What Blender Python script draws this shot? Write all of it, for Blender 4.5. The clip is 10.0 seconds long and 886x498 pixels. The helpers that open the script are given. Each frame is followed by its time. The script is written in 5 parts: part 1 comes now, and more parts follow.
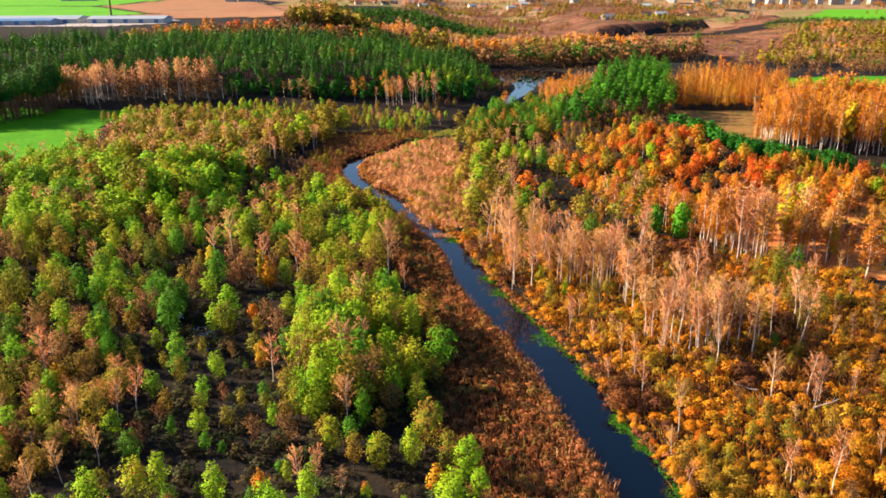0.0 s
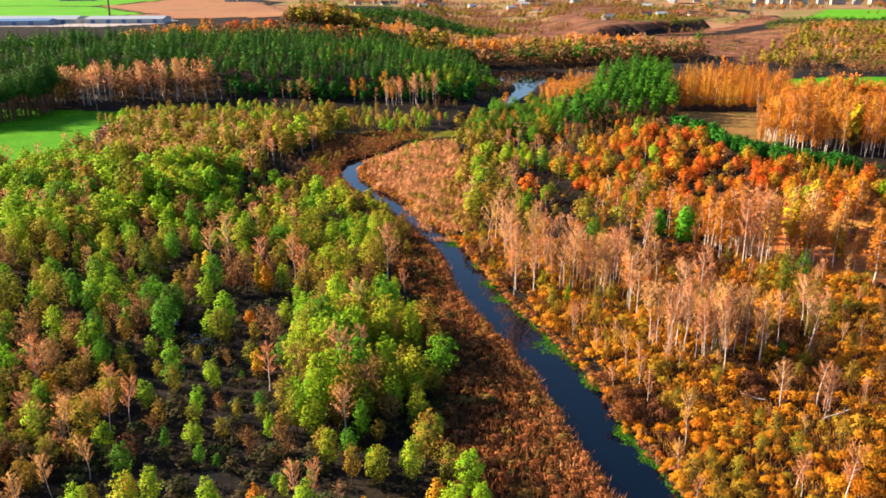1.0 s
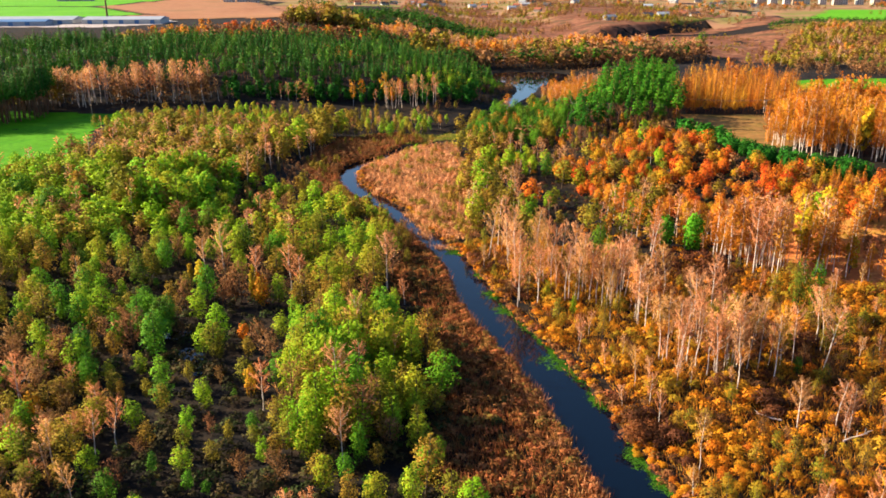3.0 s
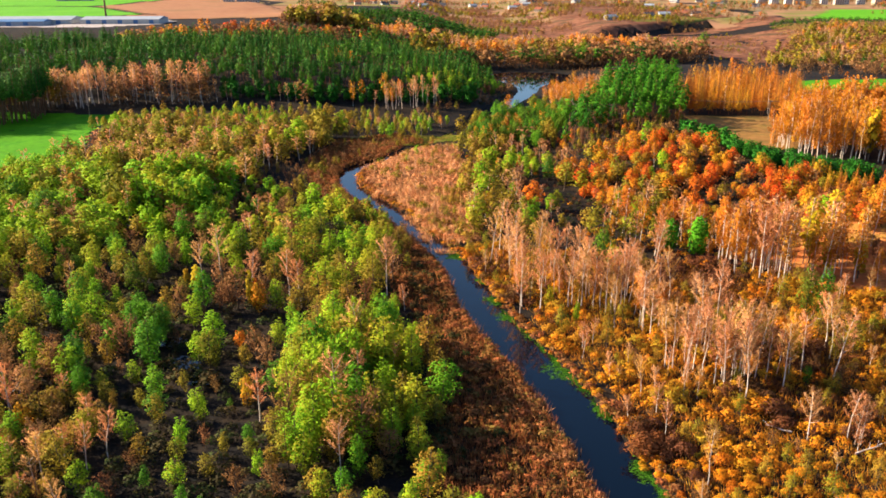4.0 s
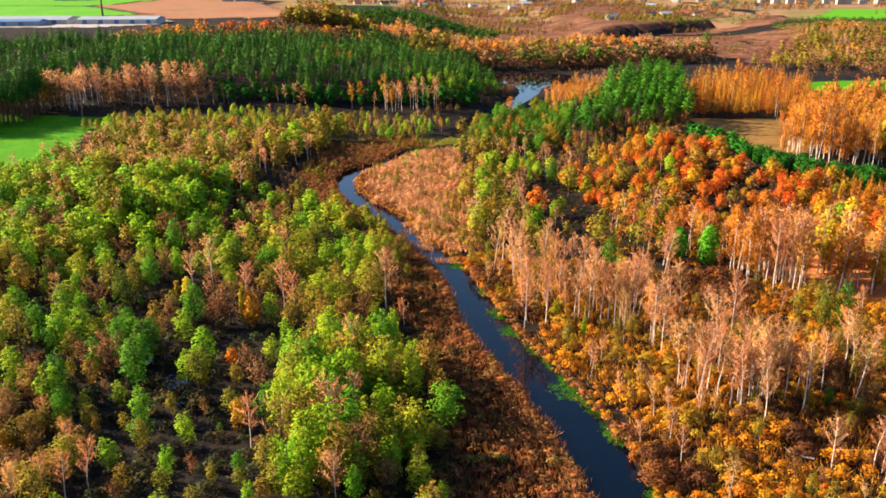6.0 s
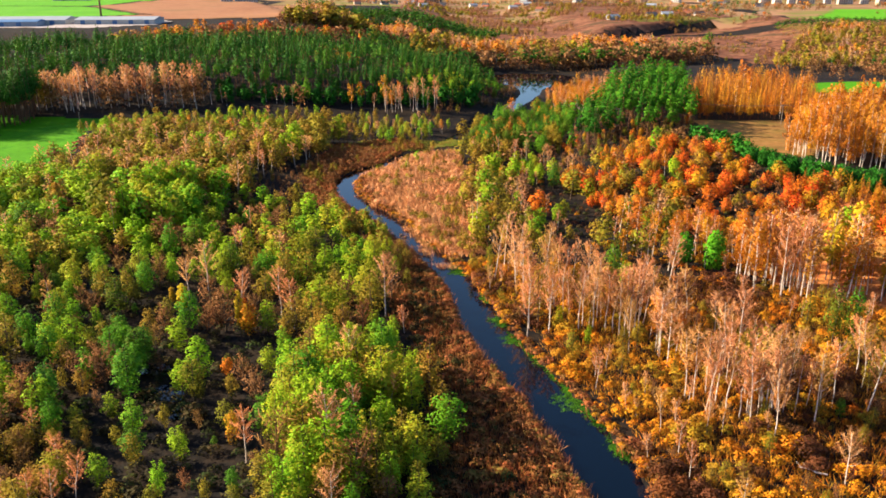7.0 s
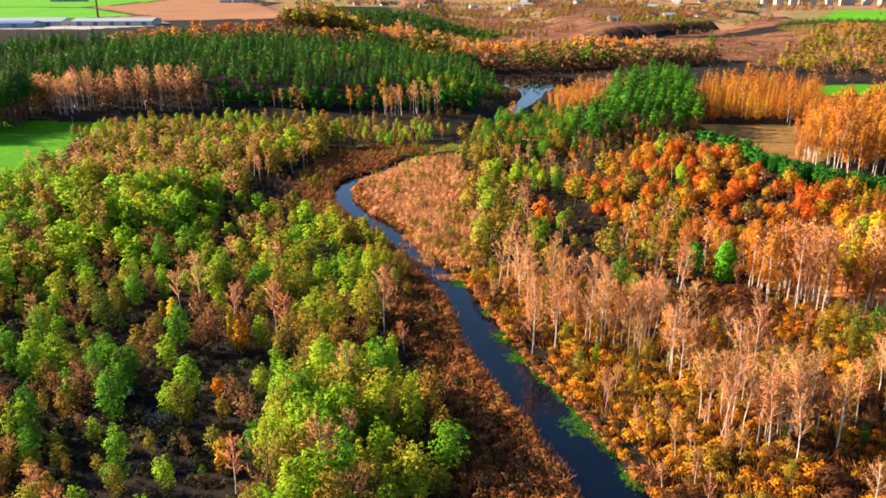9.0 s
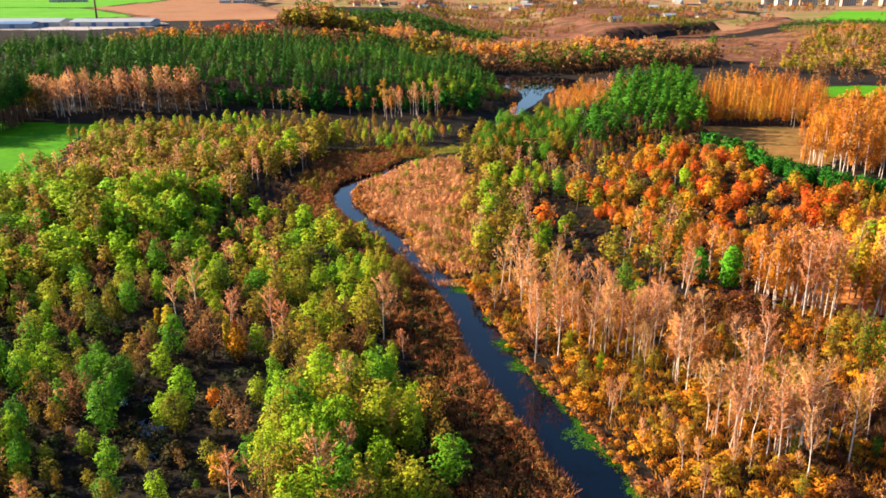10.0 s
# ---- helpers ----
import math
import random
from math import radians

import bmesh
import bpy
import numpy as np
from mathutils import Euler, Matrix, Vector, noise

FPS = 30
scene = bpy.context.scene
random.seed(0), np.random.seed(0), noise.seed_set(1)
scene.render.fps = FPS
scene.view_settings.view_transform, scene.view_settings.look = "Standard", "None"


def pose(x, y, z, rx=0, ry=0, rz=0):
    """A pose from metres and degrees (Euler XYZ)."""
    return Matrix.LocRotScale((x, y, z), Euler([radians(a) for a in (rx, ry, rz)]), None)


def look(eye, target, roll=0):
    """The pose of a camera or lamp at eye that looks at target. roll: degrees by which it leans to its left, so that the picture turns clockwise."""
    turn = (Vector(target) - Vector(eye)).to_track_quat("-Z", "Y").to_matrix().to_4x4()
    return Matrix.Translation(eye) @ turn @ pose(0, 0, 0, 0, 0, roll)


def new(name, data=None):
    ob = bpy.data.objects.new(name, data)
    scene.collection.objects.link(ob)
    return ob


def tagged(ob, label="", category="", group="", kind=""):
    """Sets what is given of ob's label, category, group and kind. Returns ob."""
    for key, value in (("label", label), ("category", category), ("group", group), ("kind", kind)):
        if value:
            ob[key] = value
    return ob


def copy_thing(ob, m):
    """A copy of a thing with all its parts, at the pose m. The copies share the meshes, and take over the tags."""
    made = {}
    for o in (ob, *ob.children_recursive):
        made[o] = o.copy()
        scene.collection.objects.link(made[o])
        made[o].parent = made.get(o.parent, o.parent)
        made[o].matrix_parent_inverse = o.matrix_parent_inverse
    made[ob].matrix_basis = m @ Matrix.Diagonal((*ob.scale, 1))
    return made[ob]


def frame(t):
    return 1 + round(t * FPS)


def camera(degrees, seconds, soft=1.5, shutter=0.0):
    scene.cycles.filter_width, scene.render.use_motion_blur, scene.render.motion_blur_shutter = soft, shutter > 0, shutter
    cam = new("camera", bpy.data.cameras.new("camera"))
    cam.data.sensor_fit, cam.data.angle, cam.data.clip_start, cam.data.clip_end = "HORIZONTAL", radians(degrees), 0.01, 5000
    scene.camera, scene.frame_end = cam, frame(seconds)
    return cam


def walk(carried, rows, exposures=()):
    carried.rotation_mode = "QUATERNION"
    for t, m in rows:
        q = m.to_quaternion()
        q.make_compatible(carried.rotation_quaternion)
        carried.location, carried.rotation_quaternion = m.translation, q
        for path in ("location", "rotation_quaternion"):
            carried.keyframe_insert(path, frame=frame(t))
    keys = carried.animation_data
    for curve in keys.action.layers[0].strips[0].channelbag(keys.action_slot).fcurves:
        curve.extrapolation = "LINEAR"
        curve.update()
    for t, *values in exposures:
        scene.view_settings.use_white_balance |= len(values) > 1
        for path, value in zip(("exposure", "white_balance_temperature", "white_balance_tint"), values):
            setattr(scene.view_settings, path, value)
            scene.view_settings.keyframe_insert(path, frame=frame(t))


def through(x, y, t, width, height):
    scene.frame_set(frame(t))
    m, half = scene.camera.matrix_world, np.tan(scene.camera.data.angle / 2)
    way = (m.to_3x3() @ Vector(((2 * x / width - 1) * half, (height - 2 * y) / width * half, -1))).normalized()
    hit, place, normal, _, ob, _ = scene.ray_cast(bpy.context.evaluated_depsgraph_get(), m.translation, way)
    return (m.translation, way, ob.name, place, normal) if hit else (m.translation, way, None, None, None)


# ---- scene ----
# The way of the flying camera: level, 80 m over the water, along its own line of sight.
# Rows: seconds, share of the way flown, degrees turned left, degrees turned up.
cam = camera(56.8, 10.0, soft=1.7)
EYE, TILT = 80.0, -18.85
WAY = Vector((-1.51, 41.26, 0.0))
ROWS = [
    (0.0, 0.0, 0.0, 0.0),
    (0.5, 0.0458, -0.003, -0.003),
    (1.0, 0.0957, -0.011, -0.004),
    (1.5, 0.1363, -0.011, 0.003),
    (2.0, 0.1861, -0.012, -0.002),
    (2.5, 0.2305, -0.014, 0.003),
    (4.0, 0.3763, 0.008, -0.02),
    (4.5, 0.4255, 0.012, -0.048),
    (5.0, 0.4832, 0.01, -0.044),
    (5.5, 0.535, 0.002, -0.056),
    (7.0, 0.7003, 0.008, -0.06),
    (7.5, 0.7488, 0.008, -0.057),
    (8.0, 0.8029, 0.019, -0.036),
    (8.5, 0.8502, 0.002, -0.017),
    (9.0, 0.9038, 0.005, -0.004),
    (9.5, 0.9498, 0.006, -0.002),
    (10.0, 1.0, 0.008, 0.023),
]
walk(cam, [(t, pose(*(WAY * s + Vector((0, 0, EYE))), 90 + TILT + up, 0, turn)) for t, s, turn, up in ROWS],
     exposures=[(0.0, 1.88), (10.0, 1.88)])

# ---- light ----
SUN_FROM, SUN_UP = 16.0, 25.0      # degrees ahead of due left, degrees over the horizon
sun_dir = Vector((-math.cos(radians(SUN_FROM)) * math.cos(radians(SUN_UP)),
                  math.sin(radians(SUN_FROM)) * math.cos(radians(SUN_UP)), math.sin(radians(SUN_UP))))
world = bpy.data.worlds.new("autumn_sky")
scene.world = world
world.use_nodes = True
wn = world.node_tree.nodes
sky = wn.new("ShaderNodeTexSky")
sky.sky_type, sky.sun_disc = "NISHITA", False
sky.dust_density, sky.ozone_density = 1.3, 5.0
sky.sun_elevation = radians(SUN_UP)
sky.sun_rotation = math.atan2(sun_dir.x, sun_dir.y)
wn["Background"].inputs["Strength"].default_value = 0.067
world.node_tree.links.new(sky.outputs["Color"], wn["Background"].inputs["Color"])
sun = new("sun", bpy.data.lights.new("sun", "SUN"))
sun.data.energy, sun.data.angle, sun.data.color = 4.8, radians(0.6), (1.0, 0.84, 0.6)
sun.matrix_world = look((0, 0, 200), Vector((0, 0, 200)) - sun_dir)


# ---- materials ----
def nodes_of(name):
    mat = bpy.data.materials.new(name)
    mat.use_nodes = True
    tree = mat.node_tree
    tree.nodes.clear()
    out = tree.nodes.new("ShaderNodeOutputMaterial")
    return mat, tree, out


def node(tree, kind, links=None, **props):
    n = tree.nodes.new(kind)
    for key, value in props.items():
        if key == "operation":
            n.operation = value
        elif key == "blend_type":
            n.blend_type = value
        elif key == "data_type":
            n.data_type = value
        elif key == "attribute_name":
            n.attribute_name = value
    for key, value in (links or {}).items():
        if isinstance(value, bpy.types.NodeSocket):
            tree.links.new(value, n.inputs[key])
        else:
            n.inputs[key].default_value = value
    return n


def ramp(tree, fac, stops):
    n = tree.nodes.new("ShaderNodeValToRGB")
    els = n.color_ramp.elements
    while len(els) < len(stops):
        els.new(0.5)
    for e, (at, col) in zip(els, stops):
        e.position, e.color = at, (*col, 1)
    tree.links.new(fac, n.inputs["Fac"])
    return n.outputs["Color"]


def even(cols):
    return [(i / max(1, len(cols) - 1), c) for i, c in enumerate(cols)]


def leaf_material(name, cols, through=0.25, spread=0.2, wide=0.2):
    """Foliage: one colour a tree, out of a row of colours, with each spray a little lighter or darker; some light passes through."""
    mat, tree, out = nodes_of(name)
    info = node(tree, "ShaderNodeObjectInfo")
    tint = node(tree, "ShaderNodeAttribute", attribute_name="tint")
    total = node(tree, "ShaderNodeMath", {0: info.outputs["Random"], 1: tint.outputs["Fac"]}, operation="ADD")
    one = node(tree, "ShaderNodeMath", {0: total.outputs[0]}, operation="FRACT")
    geo = node(tree, "ShaderNodeNewGeometry")
    wander = node(tree, "ShaderNodeMath", {0: geo.outputs["Random Per Island"], 1: wide, 2: -wide / 2}, operation="MULTIPLY_ADD")
    fac = node(tree, "ShaderNodeMath", {0: one.outputs[0], 1: wander.outputs[0]}, operation="ADD")
    col = ramp(tree, fac.outputs[0], even(cols))
    other = node(tree, "ShaderNodeMath", {0: geo.outputs["Random Per Island"], 1: 37.7}, operation="MULTIPLY")
    other = node(tree, "ShaderNodeMath", {0: other.outputs[0]}, operation="FRACT")
    val = node(tree, "ShaderNodeMath", {0: other.outputs[0], 1: 2 * spread, 2: 1 - spread}, operation="MULTIPLY_ADD")
    hsv = node(tree, "ShaderNodeHueSaturation", {"Value": val.outputs[0], "Color": col})
    dif = node(tree, "ShaderNodeBsdfPrincipled", {"Base Color": hsv.outputs[0], "Roughness": 0.75})
    dif.inputs["Specular IOR Level"].default_value = 0.06
    trans = node(tree, "ShaderNodeBsdfTranslucent", {"Color": hsv.outputs[0]})
    mix = node(tree, "ShaderNodeMixShader", {0: through, 1: dif.outputs[0], 2: trans.outputs[0]})
    tree.links.new(mix.outputs[0], out.inputs["Surface"])
    return mat


def rough_material(name, cols, scale=1.0, bump=0.3, rough=0.85, detail=6.0, fine=8.0, spread=0.25):
    """A matt surface: two scales of noise over a row of colours, with fine relief."""
    mat, tree, out = nodes_of(name)
    geo = node(tree, "ShaderNodeNewGeometry")
    big = node(tree, "ShaderNodeTexNoise", {"Vector": geo.outputs["Position"], "Scale": scale, "Detail": detail, "Roughness": 0.6})
    small = node(tree, "ShaderNodeTexNoise", {"Vector": geo.outputs["Position"], "Scale": scale * fine, "Detail": 3.0})
    st = node(tree, "ShaderNodeMapRange", {"Value": big.outputs["Fac"], "From Min": 0.3, "From Max": 0.7})
    col = ramp(tree, st.outputs[0], even(cols))
    val = node(tree, "ShaderNodeMath", {0: small.outputs["Fac"], 1: 4 * spread, 2: 1 - 2 * spread}, operation="MULTIPLY_ADD")
    hsv = node(tree, "ShaderNodeHueSaturation", {"Value": val.outputs[0], "Color": col})
    bp = node(tree, "ShaderNodeBump", {"Strength": bump, "Distance": 0.3, "Height": small.outputs["Fac"]})
    bs = node(tree, "ShaderNodeBsdfPrincipled", {"Base Color": hsv.outputs[0], "Roughness": rough, "Normal": bp.outputs[0]})
    bs.inputs["Specular IOR Level"].default_value = 0.05
    tree.links.new(bs.outputs[0], out.inputs["Surface"])
    return mat


def water_material():
    mat, tree, out = nodes_of("river_water")
    geo = node(tree, "ShaderNodeNewGeometry")
    n1 = node(tree, "ShaderNodeTexNoise", {"Vector": geo.outputs["Position"], "Scale": 0.9, "Detail": 3.0})
    n2 = node(tree, "ShaderNodeTexNoise", {"Vector": geo.outputs["Position"], "Scale": 0.06, "Detail": 2.0})
    r = node(tree, "ShaderNodeMapRange", {"Value": n2.outputs["Fac"], "From Min": 0.4, "From Max": 0.65, "To Min": 0.01, "To Max": 0.06})
    bp = node(tree, "ShaderNodeBump", {"Strength": 0.05, "Distance": 0.05, "Height": n1.outputs["Fac"]})
    bs = node(tree, "ShaderNodeBsdfPrincipled", {"Base Color": (0.0002, 0.002, 0.006, 1), "Roughness": r.outputs[0], "IOR": 1.34, "Specular IOR Level": 0.5, "Normal": bp.outputs[0]})
    tree.links.new(bs.outputs[0], out.inputs["Surface"])
    return mat


# near-black floor: shade beneath the trees is put into its colour
M_GROUND = rough_material("swamp_floor_with_shade", [(0.007, 0.007, 0.009), (0.013, 0.011, 0.01), (0.024, 0.016, 0.011), (0.009, 0.01, 0.01)], 0.12, 0.6)
M_HEATH = rough_material("brown_heath", [(0.075, 0.034, 0.02), (0.17, 0.065, 0.036), (0.1, 0.04, 0.022), (0.21, 0.088, 0.048), (0.062, 0.04, 0.018), (0.145, 0.053, 0.03)], 0.02, 0.5, spread=0.4)
M_GRASS = rough_material("green_pasture", [(0.035, 0.17, 0.0015), (0.06, 0.21, 0.002), (0.045, 0.18, 0.0015)], 0.05, 0.4)
M_CROP = rough_material("winter_crop", [(0.07, 0.25, 0.006), (0.1, 0.29, 0.01)], 0.02, 0.3, spread=0.12)
M_PLOUGH = rough_material("ploughed_soil", [(0.22, 0.09, 0.045), (0.28, 0.13, 0.065), (0.19, 0.1, 0.045)], 0.015, 0.3, spread=0.12)
M_DRYGRASS = rough_material("dry_meadow", [(0.2, 0.085, 0.025), (0.15, 0.1, 0.024), (0.22, 0.11, 0.035), (0.12, 0.08, 0.022)], 0.04, 0.5)
M_FAR = rough_material("stubble_and_pasture", [(0.26, 0.12, 0.065), (0.18, 0.13, 0.05), (0.3, 0.15, 0.085), (0.15, 0.15, 0.035), (0.24, 0.11, 0.06)], 0.006, 0.2)
M_LAWN = rough_material("rough_lawn", [(0.1, 0.11, 0.012), (0.14, 0.12, 0.02), (0.08, 0.1, 0.012)], 0.03, 0.3, spread=0.15)
M_WATER = water_material()
M_BARK = rough_material("dark_bark", [(0.06, 0.04, 0.03), (0.12, 0.085, 0.06)], 2.0, 0.5)
M_BIRCH = rough_material("birch_bark", [(0.3, 0.21, 0.16), (0.64, 0.52, 0.43), (0.74, 0.64, 0.55)], 1.2, 0.2)
M_PINEBARK = rough_material("pine_bark", [(0.1, 0.05, 0.03), (0.22, 0.095, 0.05)], 1.0, 0.5)
L_ALDER = leaf_material("alder_leaves", [(0.13, 0.12, 0.012), (0.07, 0.16, 0.011), (0.075, 0.23, 0.012), (0.13, 0.28, 0.012), (0.038, 0.15, 0.015), (0.11, 0.2, 0.012)])
L_BRIGHT = leaf_material("bright_leaves", [(0.17, 0.38, 0.012), (0.26, 0.41, 0.014), (0.37, 0.3, 0.02), (0.19, 0.38, 0.012), (0.3, 0.4, 0.015), (0.11, 0.31, 0.014)])
L_OLIVE = leaf_material("olive_leaves", [(0.25, 0.16, 0.018), (0.19, 0.2, 0.016), (0.32, 0.17, 0.024), (0.27, 0.23, 0.018)])
L_BROWN = leaf_material("brown_twigs", [(0.23, 0.09, 0.038), (0.3, 0.135, 0.055), (0.18, 0.085, 0.03), (0.33, 0.155, 0.065), (0.25, 0.14, 0.042)], 0.25)
L_PINK = leaf_material("pink_twigs", [(0.7, 0.3, 0.14), (0.66, 0.25, 0.105), (0.72, 0.36, 0.17), (0.66, 0.35, 0.1)], 0.25)
L_GOLD = leaf_material("golden_leaves", [(0.56, 0.17, 0.014), (0.62, 0.24, 0.018), (0.56, 0.15, 0.024), (0.62, 0.3, 0.02), (0.55, 0.2, 0.04)])
L_LARCH = leaf_material("larch_needles", [(0.5, 0.14, 0.016), (0.56, 0.2, 0.018), (0.48, 0.16, 0.03), (0.62, 0.33, 0.02), (0.52, 0.17, 0.03), (0.6, 0.28, 0.02)], 0.25, 0.14, 0.12)
L_ORANGE = leaf_material("orange_leaves", [(0.58, 0.115, 0.014), (0.68, 0.23, 0.016), (0.46, 0.32, 0.018), (0.64, 0.062, 0.012), (0.54, 0.14, 0.02), (0.32, 0.27, 0.014), (0.68, 0.15, 0.014)])
L_RUST = leaf_material("rusty_leaves", [(0.36, 0.085, 0.009), (0.58, 0.18, 0.011), (0.7, 0.26, 0.013), (0.7, 0.33, 0.016), (0.53, 0.14, 0.011), (0.4, 0.22, 0.014), (0.67, 0.22, 0.013)])
L_PINE = leaf_material("pine_needles", [(0.014, 0.068, 0.009), (0.026, 0.1, 0.01), (0.08, 0.19, 0.011), (0.018, 0.082, 0.01), (0.03, 0.11, 0.009)], 0.14, 0.16, 0.12)
L_RIDGE = leaf_material("ridge_pine_needles", [(0.02, 0.1, 0.007), (0.04, 0.16, 0.009), (0.075, 0.22, 0.01), (0.03, 0.13, 0.008)], 0.16, 0.1, 0.1)
L_SPRUCE = leaf_material("spruce_needles", [(0.018, 0.11, 0.01), (0.035, 0.16, 0.012)], 0.14)
L_YOUNG = leaf_material("young_pine_needles", [(0.07, 0.27, 0.012), (0.11, 0.34, 0.014), (0.05, 0.21, 0.012)], 0.14, 0.15)
# russet of its own, darkened further to stand in for shade
L_RUSSET = leaf_material("russet_leaves", [(0.09, 0.034, 0.018), (0.15, 0.05, 0.022), (0.065, 0.034, 0.016), (0.2, 0.062, 0.02), (0.09, 0.05, 0.018)], 0.25)
L_LEMON = leaf_material("lemon_leaves", [(0.46, 0.22, 0.018), (0.48, 0.2, 0.018), (0.34, 0.24, 0.018), (0.5, 0.27, 0.024)], 0.25)
L_YELLOW = leaf_material("yellow_leaves", [(0.58, 0.3, 0.018), (0.5, 0.4, 0.02), (0.6, 0.34, 0.02)])
L_REED = leaf_material("dry_reeds", [(0.64, 0.27, 0.12), (0.72, 0.37, 0.17), (0.6, 0.21, 0.075)], 0.25)
L_SEDGE = leaf_material("rusty_sedge", [(0.28, 0.075, 0.026), (0.42, 0.15, 0.06), (0.14, 0.08, 0.02), (0.4, 0.11, 0.042), (0.15, 0.12, 0.024), (0.33, 0.125, 0.042)], 0.25)
L_WEED = leaf_material("green_water_plants", [(0.035, 0.12, 0.008), (0.07, 0.2, 0.01), (0.025, 0.07, 0.01)], 0.2)
L_MARSH = leaf_material("marsh_blades", [(0.07, 0.19, 0.01), (0.22, 0.2, 0.02), (0.34, 0.2, 0.05), (0.1, 0.22, 0.012)])
# undergrowth leaves, darkened so that the colour itself carries the shade
L_UNDER_SHADE = leaf_material("undergrowth", [(0.036, 0.033, 0.012), (0.055, 0.037, 0.014), (0.03, 0.05, 0.012), (0.075, 0.044, 0.016), (0.034, 0.06, 0.013)], 0.25)


# ---- the lie of the land ----
def sm(a, b, v):
    t = np.clip((np.asarray(v, float) - a) / (b - a), 0, 1)
    return t * t * (3 - 2 * t)


def bell(x, y, cx, cy, rx, ry):
    return np.exp(-((x - cx) / rx) ** 2 - ((y - cy) / ry) ** 2)


# the river's middle line: x, y, width
RIVER = np.array([(44, -60, 10), (40, 30, 10), (35, 90, 10), (33.2, 111, 10.6), (30.4, 124.5, 10.2), (28.1, 134, 10.2), (26.3, 144.5, 10.4), (23.7, 157, 10), (19.6, 171, 10),
                  (13.8, 187, 9.8), (8.0, 206.5, 9.6), (5, 225, 8.2), (.8, 240, 7.6), (-5.7, 258, 7.4), (-11.7, 271, 7.8), (-17.7, 285.5, 7.6),
                  (-24, 297.5, 8.2), (-31.3, 310, 8), (-37, 324, 7.2), (-39.4, 339, 7), (-38.5, 350, 8), (-33.5, 361, 8.5), (-26, 371, 7),
                  (-16, 392, 3), (2, 432, 2.5), (21, 472, 5), (36, 514, 8), (50, 556, 9), (58, 585, 12), (60, 606, 14), (62, 626, 30), (66, 652, 66), (70, 680, 64), (72, 697, 26)])


def fine_line(pts, step):
    seg = np.r_[0, np.cumsum(np.hypot(*np.diff(pts[:, :2], axis=0).T))]
    at = np.arange(0, seg[-1], step)
    raw = np.stack([np.interp(at, seg, pts[:, i]) for i in range(pts.shape[1])], 1)
    k = np.ones(9) / 9
    soft = np.stack([np.convolve(np.pad(raw[:, i], 4, mode="edge"), k, mode="valid") for i in range(pts.shape[1])], 1)
    return soft


LINE = fine_line(RIVER, 1.0)


def river_gap(x, y):
    """Distance to the nearer bank: negative on the water."""
    x, y = np.atleast_1d(np.asarray(x, float)), np.atleast_1d(np.asarray(y, float))
    best = np.full(x.shape, 1e9)
    for cx, cy, w in LINE[::3]:
        best = np.minimum(best, np.hypot(x - cx, y - cy) - w / 2)
    return best


def hills(x, y):
    x, y = np.asarray(x, float), np.asarray(y, float)
    toe = np.interp(y, [150, 230, 270, 320, 400, 480, 540], [125, 100, 78, 45, 38, 62, 110])
    right = 15.0 * sm(0, 48, x - toe) * sm(195, 285, y) * (1 - .35 * sm(480, 640, y)) * (1 - sm(640, 760, y))
    left = 6.0 * sm(25, 150, -x) * sm(100, 260, y) * (1 - sm(400, 470, y) * .4)
    pine = 15.0 * sm(425, 570, y) * (1 - sm(-30, 28, x + (y - 560) * .35))
    plateau = 13.0 * sm(640, 740, y) * (1 - sm(-40, 30, x))
    knoll = 13.0 * bell(x, y, -50, 900, 110, 70)
    east = 13.0 * sm(1080, 1104, y - .9 * (x - 260)) * sm(120, 220, x)
    far_east = 14.0 * sm(330, 470, x) * sm(700, 1000, y)
    return right + left + pine + plateau + knoll + np.maximum(east, far_east) + 1.8 * sm(1150, 1500, y)


def land(x, y):
    x, y = np.atleast_1d(np.asarray(x, float)), np.atleast_1d(np.asarray(y, float))
    gap = river_gap(x, y)
    bumps = .18 * np.sin(x * .31 + 1.3 * np.sin(y * .17)) * np.sin(y * .27 + 1.1 * np.sin(x * .13))
    dry = .45 + .25 * sm(2, 20, gap) + bumps * sm(0, 6, gap) + hills(x, y)
    return np.where(gap < 1.2, -1.0 + (dry + 1.0) * sm(-1.2, 1.2, gap), dry)


def mesh_from(name, verts, tris, mats, slots=None, tint=None, smooth=False, normals=None):
    me = bpy.data.meshes.new(name)
    verts, tris = np.asarray(verts, np.float32), np.asarray(tris, np.int32)
    me.vertices.add(len(verts))
    me.vertices.foreach_set("co", verts.ravel())
    me.loops.add(tris.size)
    me.loops.foreach_set("vertex_index", tris.ravel())
    me.polygons.add(len(tris))
    me.polygons.foreach_set("loop_start", np.arange(0, tris.size, tris.shape[1], dtype=np.int32))
    for m in mats:
        me.materials.append(m)
    if slots is not None:
        me.polygons.foreach_set("material_index", np.asarray(slots, np.int32))
    me.polygons.foreach_set("use_smooth", np.full(len(tris), smooth or normals is not None))
    if tint is not None:
        me.attributes.new("tint", "FLOAT", "POINT").data.foreach_set("value", np.asarray(tint, np.float32))
    if normals is not None:
        me.attributes.new("custom_normal", "FLOAT_VECTOR", "POINT").data.foreach_set("vector", np.asarray(normals, np.float32).ravel())
    me.update(calc_edges=True)
    return me


def grid_faces(nx, ny):
    i = np.arange((nx - 1) * (ny - 1))
    a = i // (nx - 1) * nx + i % (nx - 1)
    return np.stack([a, a + 1, a + nx + 1, a + nx], 1)


def spaced(*runs):
    return np.unique(np.concatenate([np.arange(a, b, s) for a, b, s in runs]))


